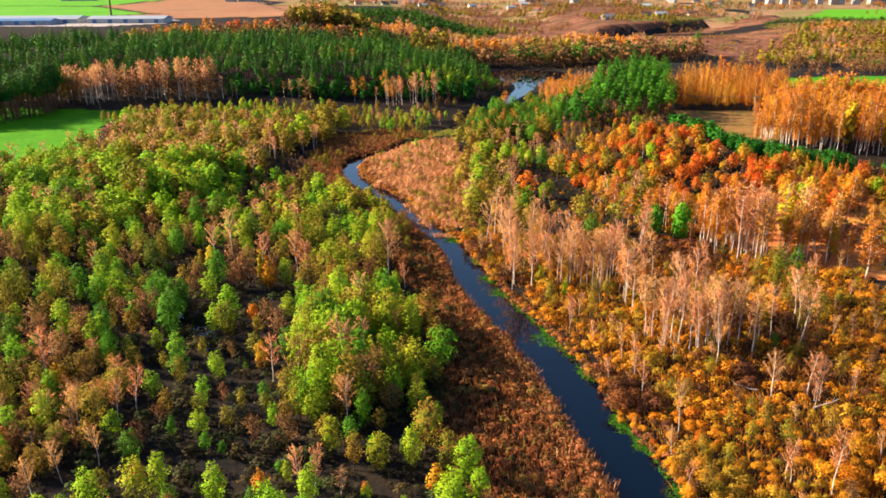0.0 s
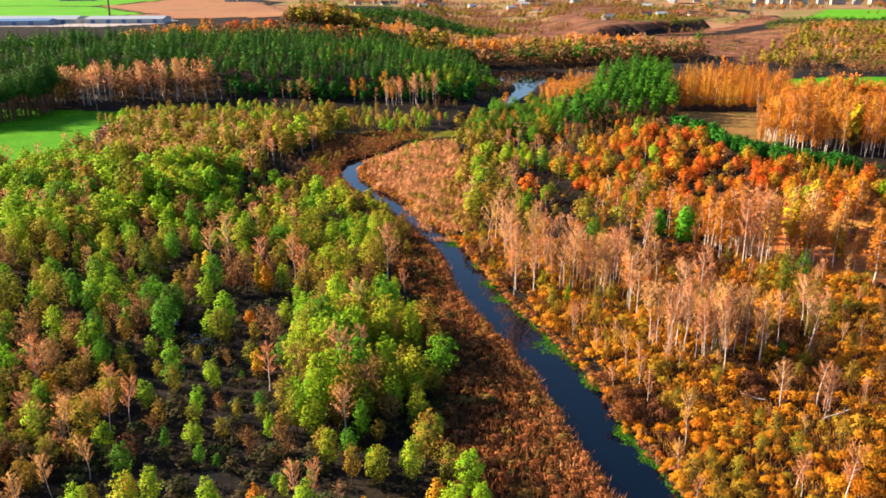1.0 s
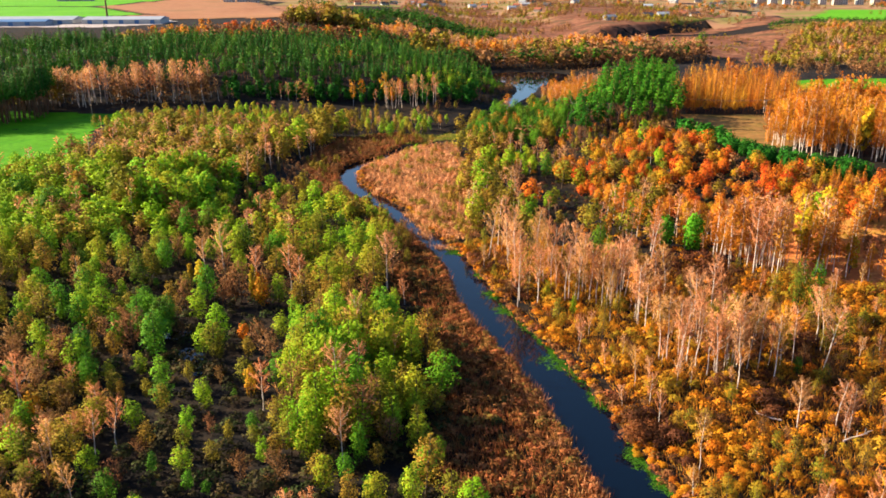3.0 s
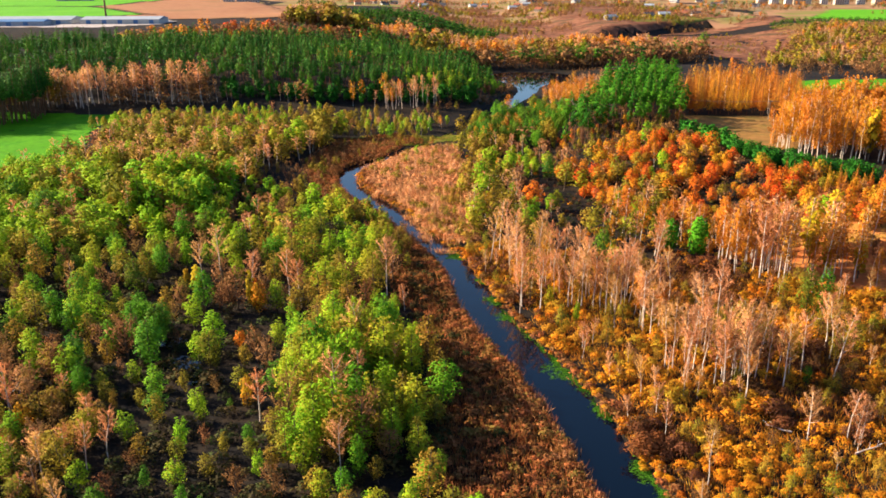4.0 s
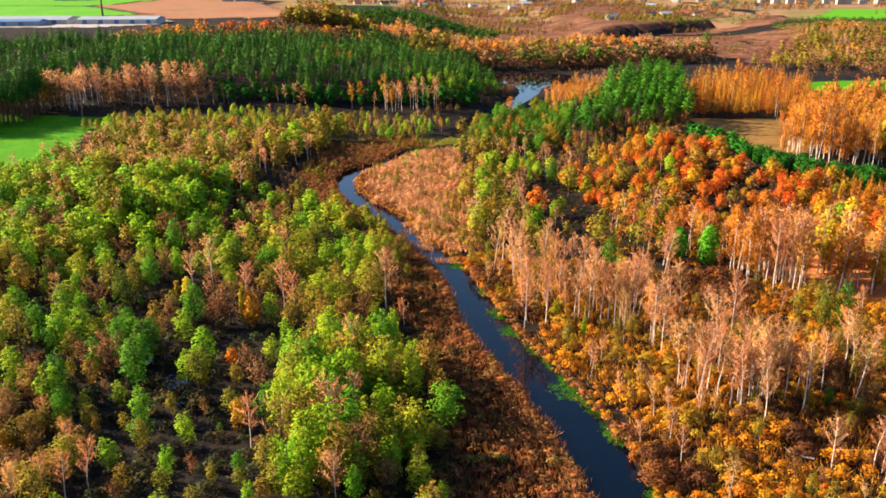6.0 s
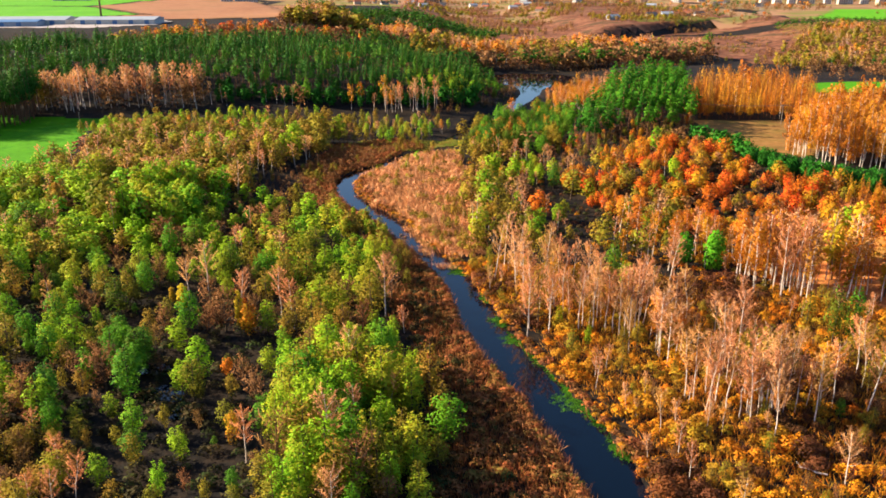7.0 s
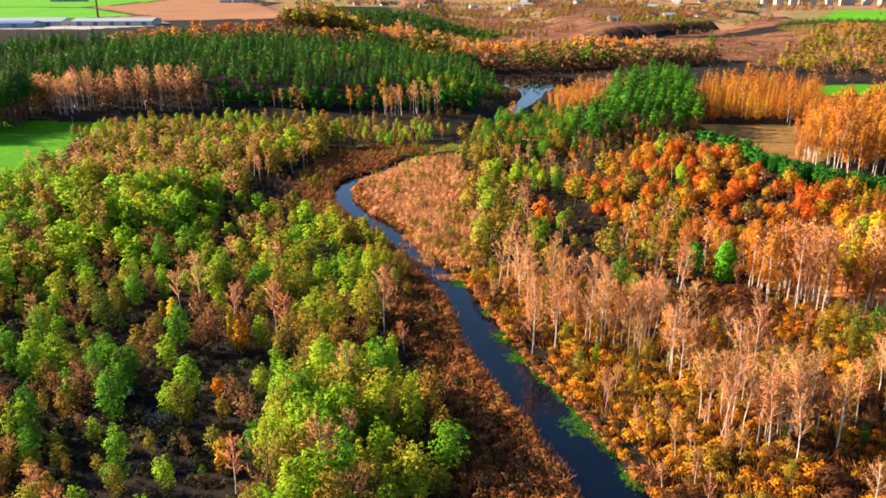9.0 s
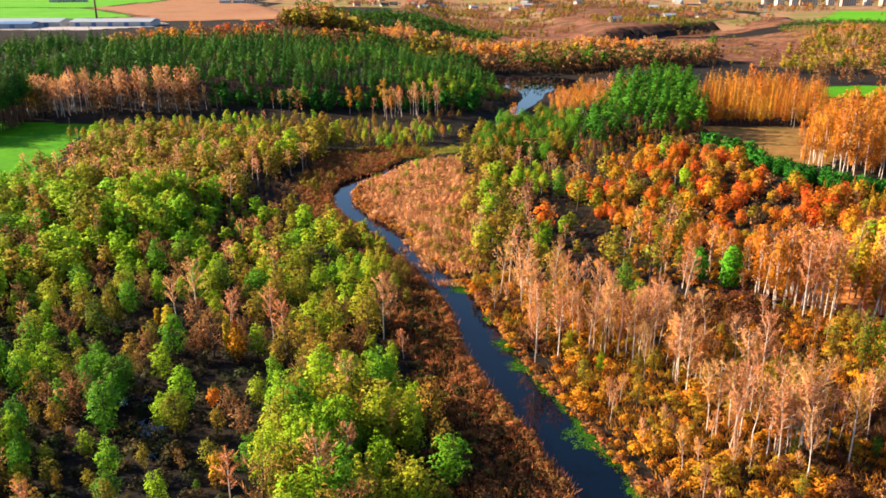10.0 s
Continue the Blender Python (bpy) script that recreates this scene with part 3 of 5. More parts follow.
GOLD = Kind("golden_birch_tree", "tall white-stemmed birch with golden orange leaves", "tree",
            [birch_shape(s, 120, 720, .215, bare=.27) for s in (61, 62, 63, 64)], [birch_shape(s, 24, 300, .36, wide=2.2, bare=.3, plain=True) for s in (65, 66, 67)], 15.0, M_BIRCH, L_GOLD, 290,
            dim=[birch_shape(s, 6, 60, .9, plain=True) for s in (68, 69)])
ORANGE = Kind("young_oak_tree", "young oak with orange, red and yellow leaves", "tree",
              [alder_shape(s, 600, .215, 6.0, 2.0, .1) for s in (71, 72, 73)], [alder_shape(s, 260, .36, 6.0, 2.0, .1, plain=True) for s in (74, 75)], 6.0, M_BARK, L_ORANGE, 280)
PINE = Kind("pine_tree", "tall dark green Scots pine with a bare reddish stem", "tree",
            [spire_shape(s, 420, .32, 18.0, 2.9, .5, .55) for s in (81, 82, 83, 88)], [spire_shape(s, 120, .55, 18.0, 3.1, .56, .55, True) for s in (84, 85, 86, 87)], 18.0, M_PINEBARK, L_PINE, 230,
            dim=[pine_shape(s, 60, .8, wide=2.7, low=.5, plain=True) for s in (89, 90)])
RIDGE_PINE = Kind("ridge_pine_tree", "sunlit green pine with a bare stem on the ridge", "tree",
                  [pine_shape(s, 680, .34, wide=2.9, low=.46) for s in (181, 182, 183, 184)], [pine_shape(s, 200, .5, wide=2.9, low=.46, plain=True) for s in (185, 186)], 18.0, M_PINEBARK, L_RIDGE, 200)
SPRUCE = Kind("dwarf_pine_tree", "bushy dark green mountain pine in a hedge row", "tree",
              [alder_shape(s, 520, .3, 5.0, 2.3, .02, .6) for s in (91, 92)], [alder_shape(s, 160, .5, 5.0, 2.3, .02, .6, True) for s in (93,)], 5.0, M_BARK, L_SPRUCE, 70)
RUST = Kind("rusty_bush", "low golden-brown autumn bush on the river meadow", "bush",
            [bush_shape(s, 420, .11, twig=110) for s in (101, 102, 103, 104)], [bush_shape(s, 115, .175, twig=18, plain=True) for s in (105, 106, 107)], 2.0, M_BARK, L_RUST, 220, drift=14.0)
UNDER = Kind("undergrowth_bush", "dull green-brown undergrowth bush with shade put into its leaf colour", "bush",
             [bush_shape(s, 260, .16, twig=60) for s in (111, 112, 113)], [bush_shape(s, 62, .24, twig=14, plain=True) for s in (114, 115)], 2.0, M_BARK, L_UNDER_SHADE, 60)
YELLOW = Kind("yellow_tree", "bright yellow autumn tree among darker trees", "tree",
              [alder_shape(s, 700, .3, 10.0, 1.6) for s in (121, 122)], [alder_shape(s, 420, .4, 10.0, 1.6) for s in (123,)], 10.0, M_BARK, L_YELLOW, 60)
ROUND = Kind("round_pine_tree", "bushy bright green young pine, rounded crown", "tree",
             [alder_shape(s, 1000, .36, 9.0, 3.0, .08) for s in (131, 132)], [alder_shape(s, 420, .5, 9.0, 3.0, .08) for s in (133,)], 9.0, M_PINEBARK, L_YOUNG, 40)
LARCH = Kind("golden_larch_tree", "narrow golden larch in a dense autumn plantation", "tree",
             [spire_shape(s, 560, .26, 16.0, 2.5, .16, .65) for s in (141, 142, 143)], [spire_shape(s, 240, .42, 16.0, 2.5, .16, .65, plain=True) for s in (144, 145, 146)], 16.0, M_PINEBARK, L_LARCH, 280)
DOCK = Kind("meadowsweet_bush", "withered rust-brown meadow plant on the river bank", "plant",
            [bush_shape(s, 200, .11, 1.4, 1.1, 60) for s in (151, 152, 153)], [bush_shape(s, 70, .19, 1.4, 1.1, 20, True) for s in (154, 155, 156)], 1.4, M_BARK, L_SEDGE, 200, drift=7.0)
RUSSET = Kind("russet_bush", "low russet bush, its leaf colour darkened for shade", "bush",
              [bush_shape(s, 300, .12, twig=130) for s in (161, 162, 163)], [bush_shape(s, 130, .17, twig=24, plain=True) for s in (165, 166)], 2.0, M_BARK, L_RUSSET, 90, drift=9.0)
LEMON = Kind("yellow_bush", "low lemon-yellow bush on the river meadow", "bush",
             [bush_shape(s, 420, .11, twig=110) for s in (171, 172, 173)], [bush_shape(s, 140, .165, twig=24, plain=True) for s in (175, 176)], 2.0, M_BARK, L_LEMON, 90)
ALL = [RIDGE_PINE, RUSSET, LEMON, LARCH, DOCK, ALDER, BRIGHT, OLIVE, BROWN, PINK, GOLD, ORANGE, PINE, SPRUCE, RUST, UNDER, YELLOW, ROUND]


def choose(r, *table):
    for share, kind in table:
        if r < share:
            return kind
        r -= share
    return table[-1][1]


# trees that stand out: x, y, height, breadth
taken = []


def lone(kind, *rows):
    for x, y, h, w in rows:
        kind.put(x, y, h, w)
        taken.append((x, y, 1.6 + 1.8 * min(w, 1.6)))


# others that stand out
lone(PINK, (-98, 259, 14, 1.1), (-60, 221, 14, 1.3), (-46, 240, 12, 1), (-57, 135, 10, 1), (-60, 133, 9, 1), (-62, 114, 8, 1), (-65, 110, 7, 1.3), (-16, 109, 6, 1.3), (42, 128, 11, 0.8), (73, 141, 9, 1.1), (72, 141, 8, 1), (62, 111, 12, 0.9), (22, 210, 13, 0.9), (38, 158, 9, 0.9))
lone(BROWN, (-86, 158, 8, 1.6), (-82, 143, 7, 1.5), (-90, 327, 9, 1.2), (-52, 276, 7, 1.3))
lone(BRIGHT, (-50, 177, 10, 1.3), (-5, 118, 9, 1), (-25, 113, 5, 0.9), (-33, 261, 7, 1.3))
lone(PINK, (-58, 119, 8, 1))
lone(ORANGE, (-49, 113, 5, 0.8), (-11, 171, 8, 0.8))
lone(GOLD, (56, 261, 15, 1.9), (113, 205, 16, 1.7), (122, 238, 17, 1.4))
lone(ALDER, (72, 162, 5, 0.9))
lone(ROUND, (73, 241, 12, 1), (67, 246, 10, 0.9))
# open ground before the round pines and the yellow tree
taken.extend([(70, 231, 7), (62, 222, 8), (66, 236, 4), (-45, 191, 7), (-60, 212, 5)])
lone(YELLOW, (109, 236, 19, 1.2), (105, 240, 17, 1.2), (112, 241, 18, 1.1), (103, 234, 15, 1.0), (104, 226, 11, 1.3), (111, 222, 11, 1.2))
# upper wood
lone(ALDER, (-137, 270, 11.5, 1.2), (-76, 242, 11.4, 1.1), (-70, 243, 11.5, 1.3), (-117, 232, 7.9, 1.1), (-74, 218, 9.9, 1.1), (-95, 214, 7.3, 1.1), (-89, 188, 9.6, 1.1), (-88, 185, 5.5, 1))
lone(BRIGHT, (-130, 279, 9.4, 1.3), (-126, 282, 9.5, 1.3), (-135, 278, 6.9, 1.3), (-115, 281, 11.5, 1.6), (-109, 299, 11.5, 1.9), (-93, 270, 9.1, 1.3), (-93, 279, 7.9, 1.3), (-64, 245, 9.7, 1.3), (-114, 239, 10.7, 1.3), (-108, 239, 9.4, 1.3), (-110, 233, 7.9, 1.3), (-88, 223, 8.8, 1.3), (-97, 231, 6.5, 1.3), (-93, 241, 5.5, 1.3), (-98, 210, 5.5, 1.1), (-98, 197, 8.9, 1.3), (-88, 200, 9.1, 1.3), (-84, 198, 7.9, 1.3), (-79, 186, 9.5, 1.3), (-76, 186, 7.4, 1.3), (-58, 189, 8.6, 1.3))
lone(OLIVE, (-89, 242, 9.3, 1.2), (-97, 242, 8.2, 1.2), (-102, 209, 11.5, 1.2), (-91, 223, 6.3, 1.2), (-90, 181, 11.5, 1.3), (-74, 196, 5.5, 0.94), (-66, 195, 7.7, 1.2), (-64, 201, 8, 1.2))
lone(BROWN, (-100, 218, 7, 1.1), (-87, 209, 5.9, 1.1), (-82, 204, 6.6, 1.1), (-68, 235, 7.6, 1.1), (-55, 204, 5, 1.1))
lone(YELLOW, (-63, 209, 7.7, 1.5), (-67, 214, 5, 1.3))
# wood edge by the river
lone(BRIGHT, (-59, 237, 10.7, 1.3), (-49, 287, 6.5, 1.3), (-44, 270, 7.6, 1.3), (-44, 284, 11.2, 1.3), (-37, 272, 10.7, 1.3), (-40, 250, 8.5, 1.3), (-29, 250, 7.1, 1.3), (-25, 249, 5.5, 1.2), (-21, 230, 7.8, 1.3), (-30, 204, 11.5, 1.9), (-26, 180, 10.2, 1.3), (-20, 189, 7.5, 1.3), (-17, 191, 6.5, 1.3), (-14, 188, 6.5, 1.3))
lone(BROWN, (-55, 258, 5.2, 1.1), (-14, 221, 8.9, 1.1), (-44, 202, 8.2, 1.1))
lone(OLIVE, (-50, 233, 9.2, 1.2), (-44, 213, 10.9, 1.2), (-37, 246, 11.5, 1.7), (-17, 219, 11.2, 1.2), (-34, 198, 10.1, 1.2))
lone(YELLOW, (-47, 199, 11, 0.75))
lone(ORANGE, (-45, 198, 9, 0.85), (-46, 201, 8, 0.8))
lone(PINK, (-10, 201, 7, 1.2))
lone(ALDER, (-20, 204, 5.8, 1.1))
# lower wood
lone(BRIGHT, (-84, 166, 10.4, 1.3), (-63, 172, 5.5, 1.2), (-82, 161, 6.4, 1.3), (-74, 159, 9.9, 1.3), (-67, 158, 5.5, 1.2), (-62, 162, 5.6, 1.3), (-56, 156, 7.5, 1.3), (-56, 141, 6.5, 1.3), (-58, 126, 6.6, 1.3), (-43, 127, 6.6, 1.3), (-52, 171, 7.8, 1.3))
lone(BROWN, (-83, 175, 4, 1), (-79, 175, 4, 1), (-66, 165, 4, 0.7), (-77, 151, 7.4, 1.1), (-69, 143, 5.8, 1.1), (-52, 132, 4, 1.1), (-42, 140, 4, 1), (-45, 158, 4, 0.9))
lone(OLIVE, (-75, 171, 5.5, 0.77), (-70, 169, 6.8, 1.2), (-71, 160, 5.5, 1), (-57, 151, 5.5, 0.94), (-51, 158, 5.5, 1), (-62, 151, 5.5, 0.68), (-67, 149, 6, 1.2), (-61, 128, 11, 1.2), (-52, 135, 6.2, 1.2), (-45, 134, 5.5, 1.2), (-39, 130, 5.5, 1.1), (-38, 136, 5.5, 0.85), (-49, 169, 9.6, 1.2), (-48, 169, 5.8, 1.2))
lone(ALDER, (-71, 158, 7.2, 1.1), (-48, 127, 5.5, 0.77))
# bright clump
lone(OLIVE, (-42, 170, 5.8, 1.2), (-33, 135, 5.5, 1), (-29, 132, 5.5, 1.2), (-11, 129, 5.5, 1.1))
lone(BROWN, (-40, 173, 7, 1.1), (-32, 145, 4, 0.9), (-11, 158, 5.2, 1.1))
lone(ORANGE, (-38, 154, 6.8, 0.7))
lone(ALDER, (-34, 139, 5.5, 0.94), (-16, 125, 5.8, 1.1))
lone(BRIGHT, (-31, 131, 5.5, 0.94), (-14, 152, 6.1, 1.3), (-7, 152, 5.5, 1.2), (-8, 177, 5.5, 0.94), (-3, 126, 7.2, 1.3), (-1, 131, 5.5, 1.1))
lone(YELLOW, (-3, 174, 5, 1.1))
# slope of the right bank
lone(OLIVE, (9, 420, 11.5, 1.4), (45, 315, 11.5, 1.6), (24, 251, 9.9, 1.2), (49, 269, 9.1, 1.2), (53, 225, 7.7, 1.2), (59, 338, 11.5, 1.5))
lone(ALDER, (21, 403, 11.5, 1.7), (33, 444, 11.5, 1.9), (41, 435, 11.5, 1.9), (40, 326, 11, 1.1), (30, 250, 7.9, 1.1), (44, 232, 11, 1.1))
lone(BROWN, (40, 394, 9, 2.2), (26, 312, 9, 1.4))
lone(BRIGHT, (19, 345, 11.5, 1.5), (14, 297, 11.5, 1.7), (10, 267, 11.5, 1.5), (46, 224, 8.9, 1.3))
lone(OLIVE, (9, 306, 11.5, 1.4), (17, 282, 11.5, 1.4), (37, 265, 6, 1.3))
lone(ORANGE, (31, 291, 10, 1.2))
lone(PINK, (19, 257, 12.9, 1.3), (49, 257, 10.8, 1.3), (58, 229, 13.4, 1.3))
lone(YELLOW, (17, 259, 6.8, 1.5))
# river meadow
lone(BRIGHT, (26, 205, 5.5, 0.94), (31, 194, 5.5, 0.85))
lone(ALDER, (84, 192, 15, 0.68), (88, 191, 15, 0.59))
lone(OLIVE, (88, 184, 10.4, 1.3), (88, 176, 9, 1.3), (83, 182, 8.7, 1.2), (70, 180, 7.2, 1.2), (61, 201, 6.9, 1.2))
lone(YELLOW, (74, 173, 7.6, 1.5))
lone(BROWN, (69, 202, 6.5, 1.1))
lone(PINK, (61, 200, 10.1, 1.3), (46, 184, 12.4, 1.3), (39, 199, 13.3, 1.3), (62, 174, 13.1, 1.3), (54, 163, 11, 1.3), (64, 142, 9.6, 1.3), (71, 142, 9.6, 1.3))


def free(x, y):
    return all((x - a) ** 2 + (y - b) ** 2 > r * r for a, b, r in taken)


def stand(poly, gap, tall, *table, seed=1.0, blend=.5, clump=25.0, breadth=1.0, keep=1.0, ragged=2.5, mask=0.0):
    """A stand of mixed trees: kinds change slowly over the land, heights vary."""
    X, Y = scatter(poly, gap, rng, ragged=ragged)
    for x, y, wet in zip(X, Y, river_gap(X, Y) < 1.5):
        if rng.uniform() > keep or wet or not free(x, y) or (mask and patchy(x, y, clump * 1.3, seed + 4) < mask):
            continue
        r = rng.uniform() * (1 - blend) + patchy(x, y, clump, seed) * blend
        k = choose(r, *table)
        lift = .8 + .4 * patchy(x, y, clump * .6, seed + 9)
        k.put(x, y, rng.uniform(*tall) * lift * SMALLER.get(k, 1.0), breadth * rng.uniform(.88, 1.15))


SMALLER = {BROWN: .75, ORANGE: .8, RUST: .3, RUSSET: .3, LEMON: .3, SPRUCE: .7, UNDER: .3}

# ---- left bank: the alder wood ----
WOOD = [(-90, 66), (-185, 290), (-150, 318), (-103, 305), (-65, 302), (-47, 293), (-38, 288), (-25, 260), (-15, 233), (-9, 205), (-4, 169), (-1, 143), (5, 123), (8, 110), (10, 95), (12, 66)]


def near_to(x, y, *spots):
    return max(s * float(bell(x, y, cx, cy, rx, ry)) for s, cx, cy, rx, ry in spots)


for x, y in zip(*scatter(WOOD, 5.2, rng)):
    r = rng.uniform()
    if not free(x, y):
        continue
    dense = near_to(x, y, (1, -19, 160, 13, 28))
    hollow = near_to(x, y, (1.25, -50, 166, 13, 22), (1.1, -40, 143, 11, 11), (.85, -34, 119, 20, 9), (.75, -27, 226, 6, 12), (.85, -70, 196, 8, 11), (.9, -87, 238, 7, 9), (.8, -33, 184, 7, 10), (.95, -62, 282, 22, 15))
    ruddy = near_to(x, y, (1, -47, 206, 18, 13), (.95, -66, 126, 20, 20), (.8, -14, 112, 12, 8), (.9, -80, 143, 13, 12), (.75, -64, 244, 20, 12), (.6, -14, 215, 10, 22))
    dull = near_to(x, y, (1, -76, 174, 20, 26))
    sunny = float(sm(215, 245, y)) * (1 - ruddy)
    if dense > .28:
        k = choose(r, (.66, BRIGHT), (.14, OLIVE), (.08, PINK), (.06, BROWN), (.06, ALDER))
        k.put(x, y, rng.uniform(11.5, 15.5) * (.72 + .28 * float(sm(.28, .6, dense))), rng.uniform(.95, 1.2))
        continue
    # hollows get few trees; the dark UNDER leaves paint their shade
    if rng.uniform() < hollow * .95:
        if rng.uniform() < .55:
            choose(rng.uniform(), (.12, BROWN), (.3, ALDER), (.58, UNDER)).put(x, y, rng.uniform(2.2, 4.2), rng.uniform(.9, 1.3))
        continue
    h = (5.5 + 6.5 * rng.uniform()) * (1 - .35 * hollow) * (.78 + .44 * patchy(x, y, 16, 21.0)) * (1 + .12 * float(bell(x, y, -10, 205, 14, 60))) * (.8 + .2 * float(sm(125, 155, y)))
    if rng.uniform() < ruddy:
        k = choose(rng.uniform(), (.42, BROWN), (.22, PINK), (.1, ORANGE), (.12, OLIVE), (.14, BRIGHT))
    elif rng.uniform() < dull:
        k = choose(rng.uniform(), (.25, OLIVE), (.33, BROWN), (.34, ALDER), (.08, BRIGHT))
    elif rng.uniform() < .7 * sunny:
        k = choose(rng.uniform(), (.8, BRIGHT), (.1, PINK), (.1, OLIVE))
    else:
        k = choose(r * .6 + patchy(x, y, 18, 3.0) * .4, (.24, ALDER), (.29, BRIGHT), (.16, OLIVE), (.19, BROWN), (.12, PINK))
    k.put(x, y, h * (1.15 if k is PINK else .8 if k is BROWN else .7 if k is ORANGE else 1), rng.uniform(.9, 1.35) * (1 + .28 * sunny))
# dark-leaved bushes fill the gaps as painted shade between trees
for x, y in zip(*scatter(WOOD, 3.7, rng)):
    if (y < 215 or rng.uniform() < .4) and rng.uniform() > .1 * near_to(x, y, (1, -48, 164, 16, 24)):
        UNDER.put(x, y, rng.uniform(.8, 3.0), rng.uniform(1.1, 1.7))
stand([(-76, 146), (-63, 150), (-61, 185), (-73, 190)], 4.2, (8, 11.5), (.6, ALDER), (.05, BRIGHT), (.15, OLIVE), (.2, BROWN), seed=3.0)
# the tall bright clump stands closer
for x, y in zip(*scatter([(-30, 138), (-32, 160), (-28, 182), (-18, 190), (-9, 182), (-6, 160), (-6, 140), (-16, 130)], 5.0, rng)):
    edge = float(bell(x, y, -18, 160, 15, 32))
    choose(rng.uniform(), (.74, BRIGHT), (.18, OLIVE), (.02, PINK), (.06, ALDER)).put(x, y, rng.uniform(8, 12) * (.55 + .65 * edge), rng.uniform(.95, 1.25))
# ruddy thicket
stand([(-98, 116), (-60, 114), (-54, 134), (-60, 152), (-72, 162), (-100, 162)], 3.9, (6, 9), (.4, BROWN), (.2, PINK), (.26, OLIVE), (.14, BRIGHT), seed=6.0, breadth=1.35)
# low scrub between the wood and the river
stand([(-26, 262), (-38, 288), (-48, 294), (-45, 312), (-36, 302), (-24, 284), (-15, 265), (-9, 246), (-12, 230), (-18, 236)], 3.7, (4, 7.5), (.35, BROWN), (.3, OLIVE), (.35, BRIGHT))
# brown and olive scrub towards the far bend
SCRUB = [(-150, 318), (-65, 302), (-50, 300), (-52, 335), (-58, 372), (-54, 398), (-48, 420), (-85, 408), (-150, 395), (-148, 345)]
SHADY = [(-74, 292), (-62, 298), (-50, 308), (-50, 358), (-64, 362), (-72, 332)]
TALL = [(-128, 312), (-104, 300), (-78, 294), (-70, 312), (-72, 334), (-100, 340), (-126, 336)]
stand(TALL, 4.3, (10, 13.5), (.5, OLIVE), (.2, PINK), (.3, BRIGHT), seed=8.0, clump=12, breadth=1.2)
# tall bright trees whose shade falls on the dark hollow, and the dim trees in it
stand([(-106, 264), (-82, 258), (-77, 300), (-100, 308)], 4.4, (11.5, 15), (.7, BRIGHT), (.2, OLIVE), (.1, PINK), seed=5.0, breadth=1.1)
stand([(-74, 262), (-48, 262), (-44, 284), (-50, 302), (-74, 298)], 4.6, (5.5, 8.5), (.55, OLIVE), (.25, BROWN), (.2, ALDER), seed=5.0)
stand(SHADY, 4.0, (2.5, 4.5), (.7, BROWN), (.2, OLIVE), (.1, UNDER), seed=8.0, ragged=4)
X, Y = scatter(SCRUB, 5.4, rng)
rest = ~(inside(SHADY, X, Y) | inside(TALL, X, Y))
for x, y in zip(X[rest], Y[rest]):
    k = choose(.5 * rng.uniform() + .5 * patchy(x, y, 20, 8.0), (.52, OLIVE), (.06, BROWN), (.14, PINK), (.28, BRIGHT))
    k.put(x, y, rng.uniform(8.5, 12.5) * (.8 + .4 * patchy(x, y, 15, 2.0)) * SMALLER.get(k, 1.0), rng.uniform(1.15, 1.6))
stand([(-170, 400), (0, 418), (0, 448), (-59, 466), (-150, 448)], 5.2, (5, 8.5), (.3, BROWN), (.25, OLIVE), (.2, BRIGHT), (.12, PINK), (.13, GOLD), seed=4.0, clump=18)

stand([(-60, 372), (-50, 398), (-24, 398), (-38, 368), (-44, 335), (-54, 335)], 3.6, (2.5, 5), (.6, BROWN), (.25, OLIVE), (.15, UNDER))

# ---- left pine wood, with birches along its front ----
PINES = [(-330, 486), (-220, 490), (-130, 492), (-60, 494), (14, 496), (30, 540), (22, 600), (10, 640), (-20, 690), (-60, 690), (-150, 690), (-215, 668), (-290, 605), (-430, 570)]
for x, y in zip(*scatter(PINES, 6.3, rng)):
    if bell(x, y, -72, 590, 22, 12) > .5:
        GOLD.put(x, y, rng.uniform(10, 14))
    elif bell(x, y, -5, 520, 26, 12) > .5:
        BRIGHT.put(x, y, rng.uniform(11, 14))
    else:
        PINE.put(x, y, rng.uniform(12, 22) * (.84 + .36 * patchy(x, y, 30, 6.0)) * (1.12 - .12 * float(sm(500, 560, y))) * (1 - .3 * float(sm(630, 680, y))), rng.uniform(.8, 1.1))
stand([(-130, 484), (-40, 486), (20, 490), (20, 506), (-60, 506), (-130, 504)], 6.0, (6, 15), (.7, SPRUCE), (.3, ALDER), breadth=.8)
stand([(-225, 466), (-130, 474), (-130, 488), (-225, 488)], 4.4, (16, 21), (.6, PINK), (.4, BROWN), blend=.2)
stand([(-130, 478), (8, 480), (12, 492), (-130, 490)], 11, (8, 18), (.5, PINK), (.25, GOLD), (.25, BROWN), blend=.2)
stand([(-36, 476), (-4, 478), (-4, 490), (-36, 488)], 5, (14, 19), (.75, PINK), (.25, GOLD), blend=.2)
stand([(-254, 400), (-330, 380), (-345, 484), (-210, 484), (-212, 464), (-250, 455)], 6, (15, 19), (.7, PINE), (.3, OLIVE))
stand([(-260, 672), (-215, 672), (-140, 692), (-60, 688), (-60, 712), (-140, 722), (-240, 705)], 5.5, (8, 13), (.3, GOLD), (.5, BROWN), (.1, ORANGE), (.1, OLIVE), breadth=1.3, clump=30)
stand([(-262, 396), (-224, 400), (-209, 440), (-212, 466), (-250, 466)], 4.6, (22, 26), (1.0, PINE), breadth=1.3)
